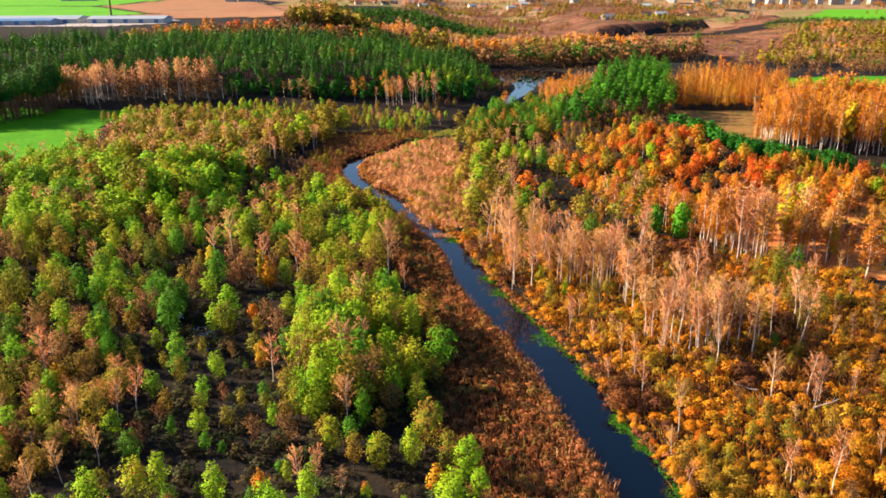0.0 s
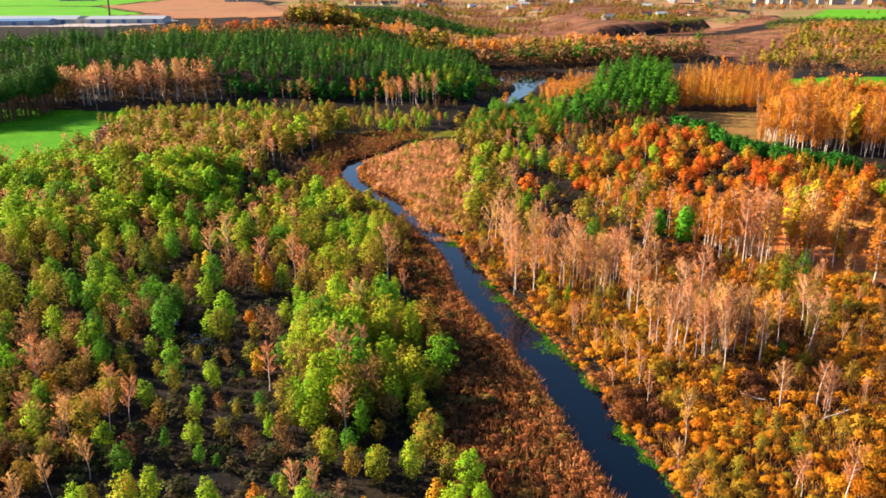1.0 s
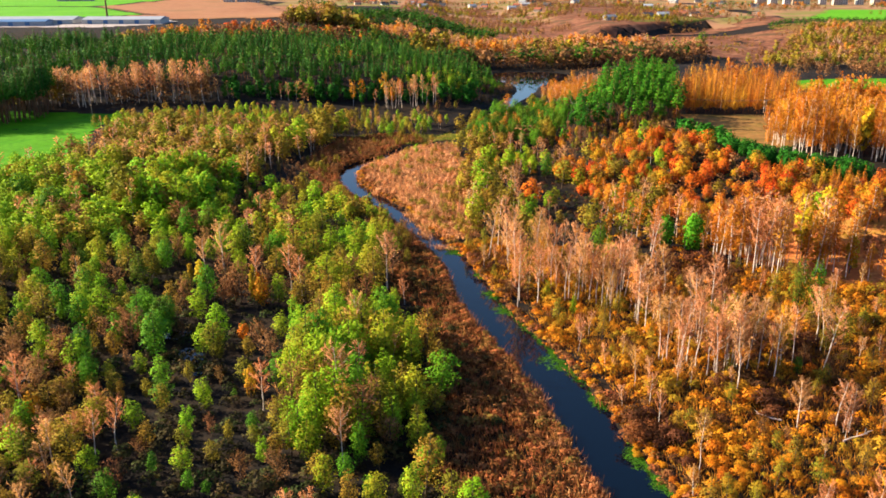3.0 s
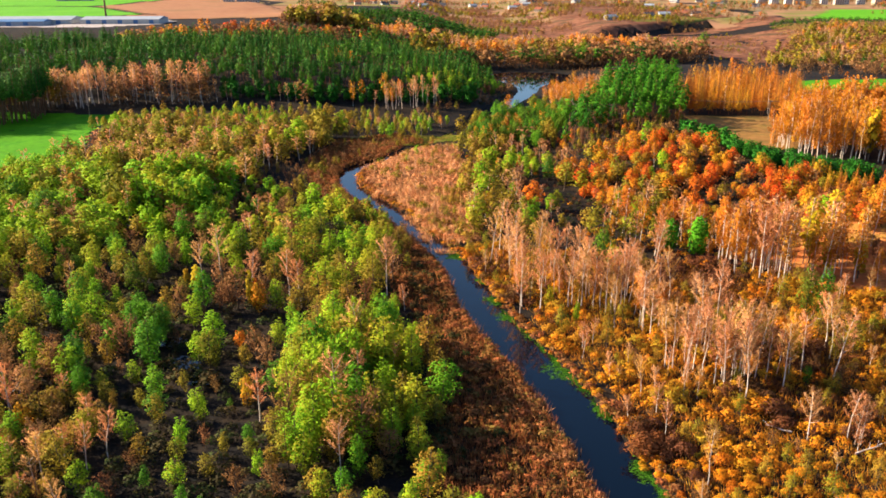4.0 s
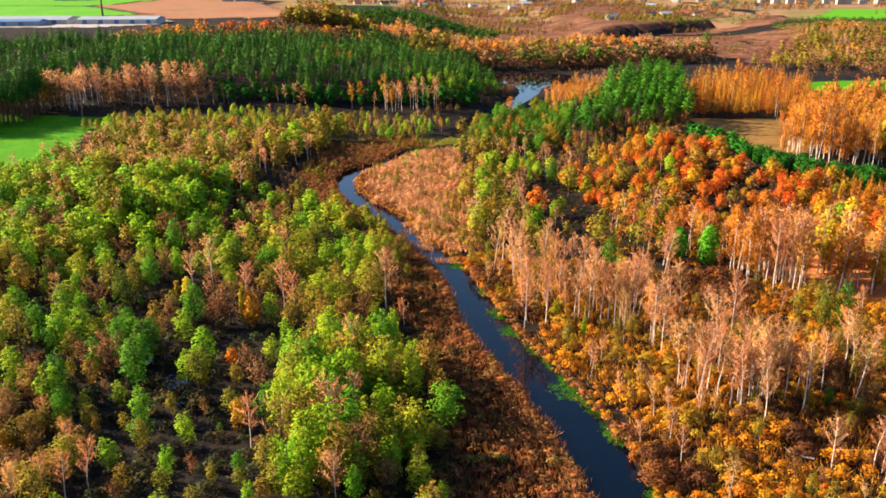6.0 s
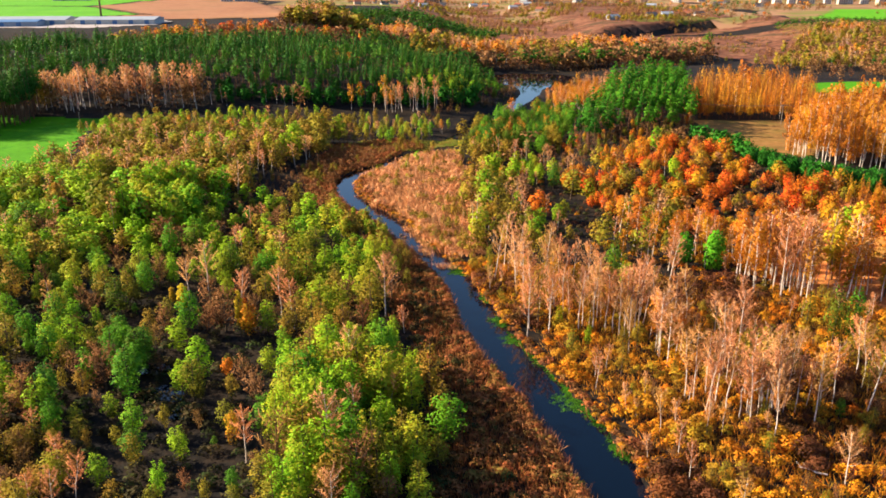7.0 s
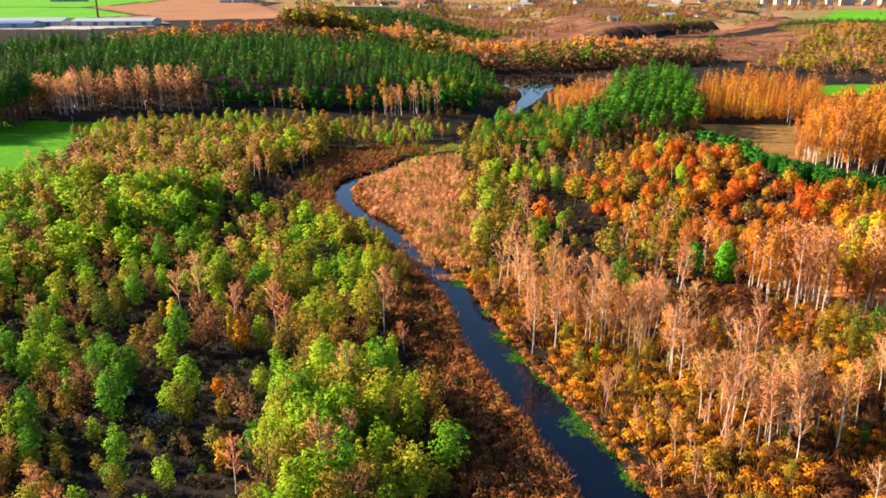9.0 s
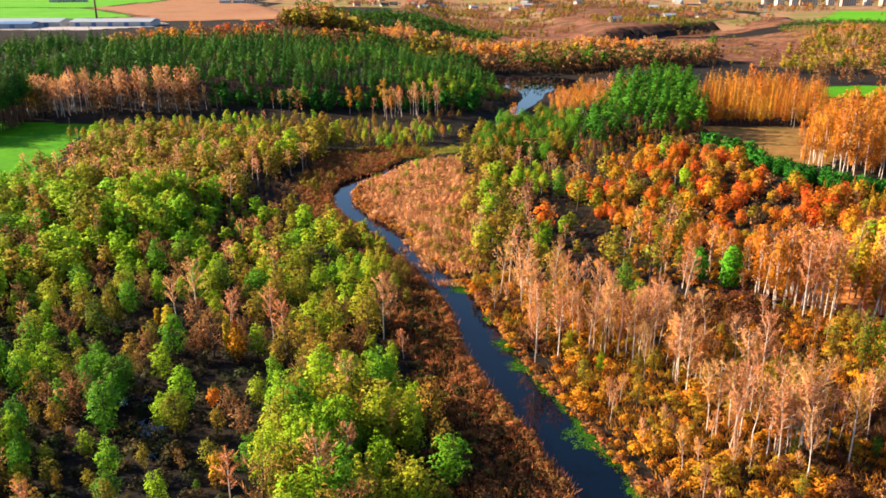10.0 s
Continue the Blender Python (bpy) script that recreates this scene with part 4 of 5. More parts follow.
stand([(20, 708), (60, 714), (118, 706), (190, 742), (250, 800), (240, 822), (150, 764), (60, 745), (10, 735)], 6.0, (11, 21), (.45, PINE), (.4, BROWN), (.15, ALDER), breadth=1.2, clump=22)
# pine knoll beyond, with golden trees before it
stand([(-150, 860), (-120, 930), (-60, 980), (40, 960), (60, 900), (35, 830), (-30, 815), (-90, 830)], 7.0, (14, 17), (1.0, PINE), breadth=1.3)
stand([(-140, 745), (-20, 742), (70, 768), (140, 790), (205, 828), (215, 862), (150, 850), (60, 832), (-30, 808), (-130, 830)], 5.6, (14, 19), (.2, GOLD), (.2, PINK), (.25, BROWN), (.35, OLIVE), breadth=1.1, clump=45)
stand([(205, 826), (250, 850), (262, 885), (215, 862)], 5.0, (9, 13), (1.0, PINK))
# shaded wood round the lake
stand([(-60, 690), (-20, 690), (10, 650), (22, 690), (30, 728), (-20, 742), (-60, 730)], 5.6, (12, 17), (.7, PINE), (.3, OLIVE), breadth=1.2)
stand([(28, 545), (40, 580), (30, 640), (20, 620)], 5.0, (4, 8), (.5, ALDER), (.5, BROWN))
stand([(20, 690), (40, 715), (100, 700), (120, 640), (180, 690), (250, 790), (260, 830), (205, 820), (70, 760)], 5.0, (1.5, 3.5), (.5, BROWN), (.5, UNDER), breadth=1.3)
stand([(8, 500), (34, 500), (48, 560), (52, 612), (36, 650), (20, 690), (12, 640), (30, 590), (34, 540)], 4.0, (3, 6), (.6, UNDER), (.4, BROWN), breadth=1.3)

# ---- right bank ----
RIDGE = [(52, 366), (98, 358), (112, 400), (124, 460), (132, 492), (104, 492), (84, 455), (66, 415)]
stand(RIDGE, 5.8, (12, 21), (1.0, RIDGE_PINE), breadth=1.0)
stand([(48, 352), (100, 350), (106, 392), (66, 412), (48, 385)], 4.2, (3, 6), (.35, OLIVE), (.3, BROWN), (.35, ORANGE), clump=9)
stand([(106, 394), (168, 394), (190, 470), (138, 482), (122, 430)], 4.8, (12, 19), (.8, LARCH), (.2, GOLD), ragged=1, blend=.2)
stand([(120, 322), (128, 303), (176, 280), (215, 320), (200, 372), (158, 372)], 4.4, (14, 20), (.2, LARCH), (.65, GOLD), (.15, YELLOW), ragged=1, blend=.2)
# young larches below the hedge row
stand([(104, 276), (128, 260), (160, 244), (166, 254), (132, 269), (112, 281)], 3.1, (5, 8.5), (.8, LARCH), (.2, ORANGE), ragged=1)
stand([(62, 496), (112, 497), (102, 535), (74, 542), (60, 520)], 4.6, (9, 13), (.5, GOLD), (.5, PINK))
hx, hy = np.array([98, 107, 111, 120, 131, 160, 190]), np.array([352, 325, 294, 283, 275, 262, 252])
for i in range(95):
    u = rng.uniform(0, 6)
    SPRUCE.put(np.interp(u, range(7), hx) + rng.normal() * 2.0, np.interp(u, range(7), hy) + rng.normal() * 2.0, rng.uniform(3.5, 6.5), 1.1)
OAKS = [(46, 340), (70, 348), (95, 345), (102, 295), (110, 280), (130, 268), (156, 254), (150, 236), (118, 246), (92, 258), (62, 282), (48, 310)]
stand(OAKS, 4.1, (4.5, 9.5), (.3, ORANGE), (.12, BROWN), (.26, ORANGE), (.1, OLIVE), (.06, BRIGHT), (.16, GOLD), clump=14, breadth=1.25, mask=.08)
stand([(11, 266), (9, 300), (10, 340), (8, 372), (12, 400), (28, 394), (26, 350), (24, 300), (22, 260)], 5.6, (6, 10.5), (.3, BRIGHT), (.36, OLIVE), (.22, PINK), (.12, GOLD), seed=2.0, clump=14, breadth=1.35, ragged=5)
stand([(22, 258), (24, 300), (26, 350), (28, 394), (46, 380), (50, 350), (46, 300), (40, 275), (30, 256)], 6.0, (5, 10), (.34, BROWN), (.26, PINK), (.22, BRIGHT), (.1, GOLD), (.08, OLIVE), seed=2.0, clump=12, breadth=1.3, mask=.34)
stand([(8, 400), (12, 428), (26, 458), (54, 492), (68, 482), (62, 420), (48, 382)], 5.0, (8, 11.5), (.4, OLIVE), (.35, ALDER), (.25, GOLD), seed=5.0, clump=14)
stand([(38, 250), (60, 282), (92, 256), (120, 240), (150, 232), (135, 205), (100, 224), (70, 236)], 4.8, (6, 14), (.2, BROWN), (.3, PINK), (.2, GOLD), (.16, OLIVE), (.14, BRIGHT), clump=12, mask=.3)
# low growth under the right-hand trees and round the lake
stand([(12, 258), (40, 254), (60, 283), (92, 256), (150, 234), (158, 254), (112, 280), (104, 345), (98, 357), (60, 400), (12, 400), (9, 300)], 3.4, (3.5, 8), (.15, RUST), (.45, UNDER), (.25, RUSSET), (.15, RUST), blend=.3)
stand([(-30, 372), (-10, 398), (0, 405), (-20, 432), (0, 470), (16, 490), (6, 496), (-10, 490)], 4.6, (2.5, 6), (.5, BROWN), (.2, OLIVE), (.15, GOLD), (.15, BRIGHT))
stand([(60, 540), (76, 566), (100, 600), (124, 606), (122, 540)], 4.6, (8, 12), (.45, PINK), (.25, GOLD), (.3, BROWN))
stand([(-32, 366), (4, 396), (12, 340), (12, 262), (3, 256), (-12, 288), (-24, 312), (-31, 336)], 5.0, (2.5, 6), (.5, BROWN), (.3, PINK), (.1, OLIVE), (.1, BRIGHT), keep=.8)
stand([(71, 238), (86, 230), (96, 240), (92, 258), (60, 284), (38, 252)], 2.9, (3.5, 9), (.62, RUST), (.18, LEMON), (.2, RUSSET), blend=.3)
# low bright bushes among the tall birches
stand([(84, 242), (94, 228), (110, 210), (150, 202), (158, 240), (112, 262), (94, 258)], 4.2, (3, 6), (.55, LEMON), (.45, RUST), blend=.3)
# scrub on the far slopes
stand([(235, 555), (420, 590), (540, 760), (600, 1000), (430, 1010), (330, 850), (260, 690)], 7.0, (6, 12), (.16, PINE), (.3, BROWN), (.18, OLIVE), (.16, PINK), (.2, GOLD), clump=45, blend=.75, breadth=1.3, mask=.34, ragged=12)
stand([(395, 1040), (600, 1060), (640, 1120), (420, 1110)], 8, (6, 9), (1.0, PINE), breadth=2.2)
stand([(100, 780), (420, 780), (420, 1050), (150, 1050)], 7, (2, 5), (.7, BROWN), (.3, OLIVE), clump=34, breadth=1.6, mask=.58, ragged=14)
stand([(20, 1000), (120, 1090), (330, 1110), (420, 1500), (300, 1800), (-60, 1700), (-60, 1200)], 10, (5, 10), (.6, BROWN), (.2, OLIVE), (.2, PINE), clump=55, blend=.8, breadth=1.6, mask=.52, ragged=20)
stand([(330, 1100), (1000, 1480), (1000, 2000), (-250, 2000), (-250, 1560), (350, 1500)], 17, (6, 11), (.5, BROWN), (.08, GOLD), (.42, PINE), clump=120, breadth=1.9, mask=.57)
stand([(-6, 264), (12, 262), (12, 335), (3, 318), (-2, 290)], 4.2, (3, 6.5), (.35, PINK), (.3, OLIVE), (.2, BROWN), (.15, GOLD), clump=10)
# birch clumps by the river
for cx, cy, n, sx, sy in ((27, 205, 14, 8, 8), (40, 200, 10, 6, 6), (59, 165, 32, 13, 6), (30, 228, 12, 9, 9), (45, 188, 6, 4, 4), (64, 182, 9, 9, 7), (50, 208, 5, 8, 6), (24, 238, 8, 8, 8)):
    for i in range(n):
        x, y = cx + rng.normal() * sx * .7, cy + rng.normal() * sy * .7
        if river_gap(x, y)[0] > 2:
            choose(rng.uniform(), (.84, PINK), (.1, GOLD), (.06, OLIVE)).put(x, y, rng.uniform(10, 16), rng.uniform(.85, 1.15))
for cx, cy, n, sx, sy in ((84, 233, 22, 6, 4), (93, 224, 12, 7, 5), (108, 224, 10, 7, 6)):
    for i in range(n):
        choose(rng.uniform(), (.6, PINK), (.4, GOLD)).put(cx + rng.normal() * sx * .7, cy + rng.normal() * sy * .7, rng.uniform(16, 21), 1.0)
# bushes of the river meadow
MEADOW = [(40, 66), (36, 95), (40, 108), (36, 125), (34, 143), (30, 168), (24, 187), (17, 207), (10, 230), (5, 245), (14, 256), (37, 240), (71, 238), (110, 215), (118, 195), (95, 140), (76, 95), (72, 66)]
X, Y = scatter(MEADOW, 2.6, rng)
for x, y, gap in zip(X, Y, river_gap(X, Y)):
    if gap > .6:
        # spots of russet bushes, with shade painted into their leaf colour
        dark_russet = near_to(x, y, (1.2, 80, 175, 9, 9), (1.4, 66, 222, 14, 12), (1.1, 78, 234, 9, 7), (.8, 45, 222, 8, 6), (1.1, 19, 206, 6, 12), (1.0, 9, 232, 6, 12), (.9, 36, 138, 5, 14), (.8, 62, 158, 8, 6), (.9, 72, 150, 12, 6))
        k = RUSSET if rng.uniform() < dark_russet else LEMON if patchy(x, y, 9, 44.0) > .63 or rng.uniform() < .03 else RUST
        k.put(x, y, rng.uniform(.8, 2.6) * (.6 + .8 * patchy(x, y, 8, 3.3)) * (1.3 if k is RUSSET else 1), rng.uniform(.9, 1.4))
stand(MEADOW, 6.5, (4, 8), (.3, BROWN), (.2, OLIVE), (.32, PINK), (.15, RUST), keep=.75, clump=12)
# plants of the left bank
SEDGE = [(10, 66), (8, 95), (6, 110), (2, 123), (-4, 143), (-6, 169), (-10, 205), (-14, 233), (-20, 262), (-32, 290), (-44, 300), (-56, 330), (-58, 380), (-48, 412), (-20, 425), (-12, 410), (-30, 375), (-20, 300), (0, 250), (15, 200), (29, 150), (36, 95), (38, 66)]
X, Y = scatter(SEDGE, 2.15, rng)
for x, y, gap in zip(X, Y, river_gap(X, Y)):
    if gap > 2.0:
        # along the wood's edge UNDER's dark colour imitates its cast shade
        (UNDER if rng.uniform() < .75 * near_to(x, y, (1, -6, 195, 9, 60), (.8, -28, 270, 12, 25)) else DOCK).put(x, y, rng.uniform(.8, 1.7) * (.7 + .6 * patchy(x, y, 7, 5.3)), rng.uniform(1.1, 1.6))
X, Y = scatter(SEDGE, 4.2, rng)
for x, y, gap in zip(X, Y, river_gap(X, Y)):
    if gap > 2 and patchy(x, y, 10, 12.0) > .45:
        UNDER.put(x, y, rng.uniform(.8, 1.6), rng.uniform(1.0, 1.5))
for (cx, cy, w), out in zip(LINE, side):
    if 95 < cy < 375:
        for way in (-1, 1, -1, 1):
            p = np.array((cx, cy)) + way * out * (w / 2 + rng.uniform(.4, 2.6)) + rng.uniform(-.5, .5, 2)
            (RUST if way > 0 and rng.uniform() < .5 else DOCK).put(p[0], p[1], rng.uniform(.7, 1.7), rng.uniform(.9, 1.5))
for kind in ALL:
    kind.grow(rng)

# ---- reeds, sedge and water plants ----
tufts = [tuft_shape(s, 14, 1.5, 1.1, .09) for s in range(201, 206)]
heap = Heap()
X, Y = scatter(SEDGE, 1.5, rng)
for x, y, z, gap in zip(X, Y, land(X, Y), river_gap(X, Y)):
    if gap > .3:
        heap.add(tufts[rng.integers(0, 5)], x, y, z - .05, rng.uniform(.7, 1.3), rng.uniform(0, 6.28), patchy(x, y, 9, 4.0) * .8 + rng.uniform(0, .2))
heap.build("sedge", "rusty brown sedge and dead nettles along the bank", "sedge", [L_SEDGE])
REEDS = [(-38, 366), (-30, 372), (4, 400), (12, 340), (13, 258), (5, 250), (-4, 262), (-12, 284), (-22, 306), (-31, 326), (-33, 345)]
heap = Heap()
X, Y = scatter(REEDS, 1.25, rng)
for x, y, z, gap in zip(X, Y, land(X, Y), river_gap(X, Y)):
    if gap > .3:
        heap.add(tufts[rng.integers(0, 5)], x, y, z - .05, rng.uniform(.9, 1.5), rng.uniform(0, 6.28), rng.uniform())
for i in range(900):
    k = int(rng.integers(0, len(LINE)))
    if 92 < LINE[k, 1] < 165:
        p = LINE[k, :2] - side[k] * (LINE[k, 2] / 2 + abs(rng.normal()) * 1.8 + .3)
        heap.add(tufts[rng.integers(0, 5)], p[0], p[1], land(*p)[0] - .05, rng.uniform(.9, 1.4), rng.uniform(0, 6.28), rng.uniform())
plume = [bush_shape(s, 60, .14, 1.6, 1.0, 22, True)[1] for s in (211, 212, 213)]
X, Y = scatter(REEDS, 2.3, rng)
for x, y, z, gap in zip(X, Y, land(X, Y), river_gap(X, Y)):
    if gap > .3:
        heap.add(plume[rng.integers(0, 3)], x, y, z - .05, rng.uniform(.8, 1.6) * (.6 + .9 * patchy(x, y, 9, 2.2)), rng.uniform(0, 6.28), patchy(x, y, 12, 7.0) + rng.uniform(-.2, .2))
for i in range(260):
    y = rng.uniform(243, 284)
    j = int(np.argmin(np.abs(LINE[:, 1] - y)))
    p = LINE[j, :2] + side[j] * LINE[j, 2] * rng.uniform(-.15, .5)
    if patchy(p[0], p[1], 5, 17.0) > .5:
        heap.add(tufts[rng.integers(0, 5)], p[0], p[1], -.1, rng.uniform(.5, .9), rng.uniform(0, 6.28), rng.uniform())
X, Y = scatter(REEDS, 4.6, rng)
for x, y, z, gap in zip(X, Y, land(X, Y), river_gap(X, Y)):
    if gap > 1 and patchy(x, y, 8, 23.0) > .62:
        heap.add(plume[rng.integers(0, 3)], x, y, z - .05, rng.uniform(1.6, 2.6), rng.uniform(0, 6.28), rng.uniform(), 1)
heap.build("reeds", "dry pinkish tan reeds inside the river bend", "reeds", [L_REED, L_OLIVE])
MARSH = [(-46, 402), (-18, 400), (6, 412), (8, 424), (-20, 424), (-46, 416)]
heap = Heap()
X, Y = scatter(MARSH, 1.3, rng)
for x, y, z in zip(X, Y, land(X, Y)):
    heap.add(tufts[rng.integers(0, 5)], x, y, z, rng.uniform(.4, .9), rng.uniform(0, 6.28), .7 * patchy(x, y, 9, 3.0) + rng.uniform(0, .3))
heap.build("marsh_grass", "yellow-green marsh grass beside the river bend", "grass", [L_MARSH])
M_STRAW = leaf_material("golden_meadow_grass", [(0.54, 0.19, 0.02), (0.6, 0.29, 0.035), (0.46, 0.12, 0.014), (0.36, 0.21, 0.025), (0.58, 0.165, 0.02)], 0.4)
straw = [tuft_shape(s, 13, 1.25, 1.2, .07) for s in range(221, 226)]
heap = Heap()
X, Y = scatter(MEADOW, 1.55, rng)
for x, y, z, gap in zip(X, Y, land(X, Y), river_gap(X, Y)):
    if gap > .5:
        heap.add(straw[rng.integers(0, 5)], x, y, z - .05, rng.uniform(.6, 1.4), rng.uniform(0, 6.28), .7 * patchy(x, y, 8, 31.0) + rng.uniform(0, .3))
heap.build("meadow_grass", "tall golden and rusty grass on the river meadow", "grass", [M_STRAW])
heap = Heap()
weed = [sprays(r.normal(size=(26, 3)) * [.5, .5, .03], unit(r.normal(size=(26, 3)) * .35 + [0, 0, 1]), .17, r) for r in (np.random.default_rng(s) for s in (301, 302, 303))]
for i, (cx, cy, w) in enumerate(LINE):
    lush = patchy(cx, cy, 6, 1.0)
    if 100 < cy < 285 and lush > .3:
        for j in range(1 + int(9 * sm(.38, .75, lush))):
            edge = w / 2 + .7 - abs(rng.normal()) * 3.4 * max(.12, lush - .42)
            p = LINE[i, :2] + side[i] * edge + rng.uniform(-.5, .5, 2)
            heap.add(weed[rng.integers(0, 3)], p[0], p[1], .07, rng.uniform(.6, 1.1), rng.uniform(0, 6.28), rng.uniform())
heap.build("water_plants", "bright green floating plants along the bank", "water plants", [L_WEED])


# ---- distant buildings ----
M_WALL = rough_material("pale_plaster", [(0.4, 0.37, 0.33), (0.5, 0.47, 0.43)], 0.3, 0.1, spread=0.06)
M_CREAM = rough_material("cream_panels", [(0.38, 0.3, 0.23), (0.46, 0.38, 0.3)], 0.2, 0.1, spread=0.06)
M_ROOF = rough_material("dark_roof_tiles", [(0.06, 0.06, 0.07), (0.11, 0.1, 0.1)], 0.8, 0.3)
M_REDROOF = rough_material("red_roof_tiles", [(0.25, 0.08, 0.05), (0.33, 0.12, 0.07)], 0.8, 0.3)
M_SHED = rough_material("pale_sheet_metal", [(0.24, 0.26, 0.3), (0.32, 0.33, 0.36)], 0.05, 0.1, 0.5, spread=0.06)
M_BLUE = rough_material("blue_sheet_metal", [(0.07, 0.14, 0.27), (0.1, 0.18, 0.32)], 0.05, 0.1, 0.5, spread=0.06)
M_RUSTY = rough_material("sooty_brick", [(0.12, 0.06, 0.045), (0.18, 0.1, 0.07)], 0.4, 0.3)
M_PANE = rough_material("dark_window_glass", [(0.02, 0.03, 0.045), (0.04, 0.05, 0.07)], 0.5, 0.0, 0.15, spread=0.05)
M_POLE = rough_material("weathered_grey_timber", [(0.16, 0.13, 0.1), (0.25, 0.21, 0.17)], 1.0, 0.3)


def box(x0, x1, y0, y1, z0, z1):
    v = np.array([(x, y, z) for z in (z0, z1) for y in (y0, y1) for x in (x0, x1)], float)
    q = [(0, 2, 3, 1), (4, 5, 7, 6), (0, 1, 5, 4), (2, 6, 7, 3), (0, 4, 6, 2), (1, 3, 7, 5)]
    return v, np.array([t for a, b, c, d in q for t in ((a, b, c), (a, c, d))])


def gable(w, d, z0, rise, over=.5):
    w, d = w / 2 + over, d / 2 + over
    v = np.array([(-w, -d, z0), (w, -d, z0), (w, d, z0), (-w, d, z0), (-w, 0, z0 + rise), (w, 0, z0 + rise),
                  (-w, -d, z0 - .3), (w, -d, z0 - .3), (w, d, z0 - .3), (-w, d, z0 - .3)], float)
    q = [(0, 1, 5, 4), (2, 3, 4, 5), (6, 7, 1, 0), (7, 8, 2, 1), (8, 9, 3, 2), (9, 6, 0, 3), (9, 8, 7, 6)]
    return v, np.array([t for a, b, c, e in q for t in ((a, b, c), (a, c, e))] + [(3, 0, 4), (1, 2, 5)])


def part(name, shape, mat, parent, label="", mesh=None):
    ob = new(name, mesh or mesh_from(name, *shape, [mat]))
    ob.parent = parent
    return tagged(ob, label)


def thing(name, label, category, group=""):
    ob = new(name)
    return tagged(ob, label, category, group)


def place(ob, x, y, spin=0.0, sink=.3):
    ob.matrix_basis = pose(x, y, float(land(x, y)[0]) - sink, 0, 0, spin)
    return ob


def windows_row(root, w, y, z, n, pane, wall=None):
    for i in range(n):
        ob = new("window", pane)
        ob.parent = root
        ob.location = (-w / 2 + (i + .5) * w / n, y, z)


def house(w, d, h, rise, wall, roof, label):
    ob = thing("house", label, "house", "distant houses")
    part("wall", joined([box(-w / 2, w / 2, -d / 2, d / 2, 0, h), gable(w - .9, d - .9, h - .05, rise - .15, .43)]), wall, ob)
    r = part("roof", gable(w, d, h, rise), roof, ob)
    part("chimney", box(w * .2, w * .2 + .9, .4, 1.3, h + rise * .4, h + rise + .9), M_RUSTY, r)
    pane = mesh_from("window", *box(-.6, .6, -.06, .06, -.7, .7), [M_PANE])
    windows_row(ob, w, -d / 2 - .03, h * .5, 4, pane)
    dr = part("door", box(w * .5 - 1.6, w * .5 - .6, -d / 2 - .07, -d / 2 + .05, 0, 2.1), M_ROOF, ob)
    return ob


HOUSE_A = house(14, 9, 3.4, 3.6, M_WALL, M_ROOF, "white house with a dark pitched roof")
HOUSE_B = house(12, 9, 5.2, 3.2, M_CREAM, M_REDROOF, "cream house with a red tiled roof")
HOUSE_C = house(16, 10, 4.6, 3.0, M_WALL, M_SHED, "white house with a pale metal roof")
place(HOUSE_A, 298, 1250, 10)
place(HOUSE_B, 352, 1262, -18)
place(HOUSE_C, 322, 1258, 4)
spots = ((HOUSE_C, -322, 1300, 5), (HOUSE_C, -303, 1306, 2), (HOUSE_A, -286, 1304, -6), (HOUSE_A, -206, 1240, 22), (HOUSE_A, -196, 1228, -15), (HOUSE_B, -214, 1290, 10),
         (HOUSE_C, 230, 1185, 25), (HOUSE_A, 372, 1270, 12), (HOUSE_C, -585, 1330, 0), (HOUSE_C, -567, 1335, 0), (HOUSE_C, -549, 1336, 0), (HOUSE_A, -480, 1480, 10))
for ob, x, y, s in spots:
    made = copy_thing(ob, Matrix.Identity(4))
    place(made, x, y, s)
for i in range(36):
    ob = (HOUSE_A, HOUSE_B, HOUSE_C)[int(rng.integers(0, 3))]
    made = copy_thing(ob, Matrix.Identity(4))
    place(made, rng.uniform(-160, 560), rng.uniform(1500, 1900), rng.uniform(-40, 40))

# apartment blocks of the town
def block(w, storeys, label, wall):
    ob = thing("apartment_block", label, "apartment block", "apartment blocks of the town")
    h = storeys * 2.9 + 1.2
    part("wall", box(-w / 2, w / 2, -6, 6, 0, h), wall, ob)
    part("roof", joined([box(-w / 2 - .2, w / 2 + .2, -6.2, 6.2, h + .01, h + .5), box(-2, 2, -1.5, 1.5, h + .5, h + 2.3)]), M_SHED, ob)
    pane = mesh_from("window", *box(-.8, .8, -.06, .06, -.75, .75), [M_PANE])
    for k in range(storeys):
        windows_row(ob, w, -6.04, 2.2 + k * 2.9, max(3, int(w / 4)), pane)
    return ob


BLOCKS = [block(14, 5, "white five-storey apartment block", M_WALL), block(18, 5, "cream five-storey apartment block", M_CREAM), block(12, 6, "pale narrow apartment block", M_WALL)]
first = [True] * 3
for i, px in enumerate((600, 628, 646, 668, 690, 716, 738, 760, 790, 812, 836, 862)):
    v = (1, 0, 2)[i % 3]
    ob = BLOCKS[v] if first[v] else copy_thing(BLOCKS[v], Matrix.Identity(4))
    first[v] = False
    place(ob, px, 1628 + 14 * math.sin(i * 1.9), 6 * math.sin(i * 2.3))

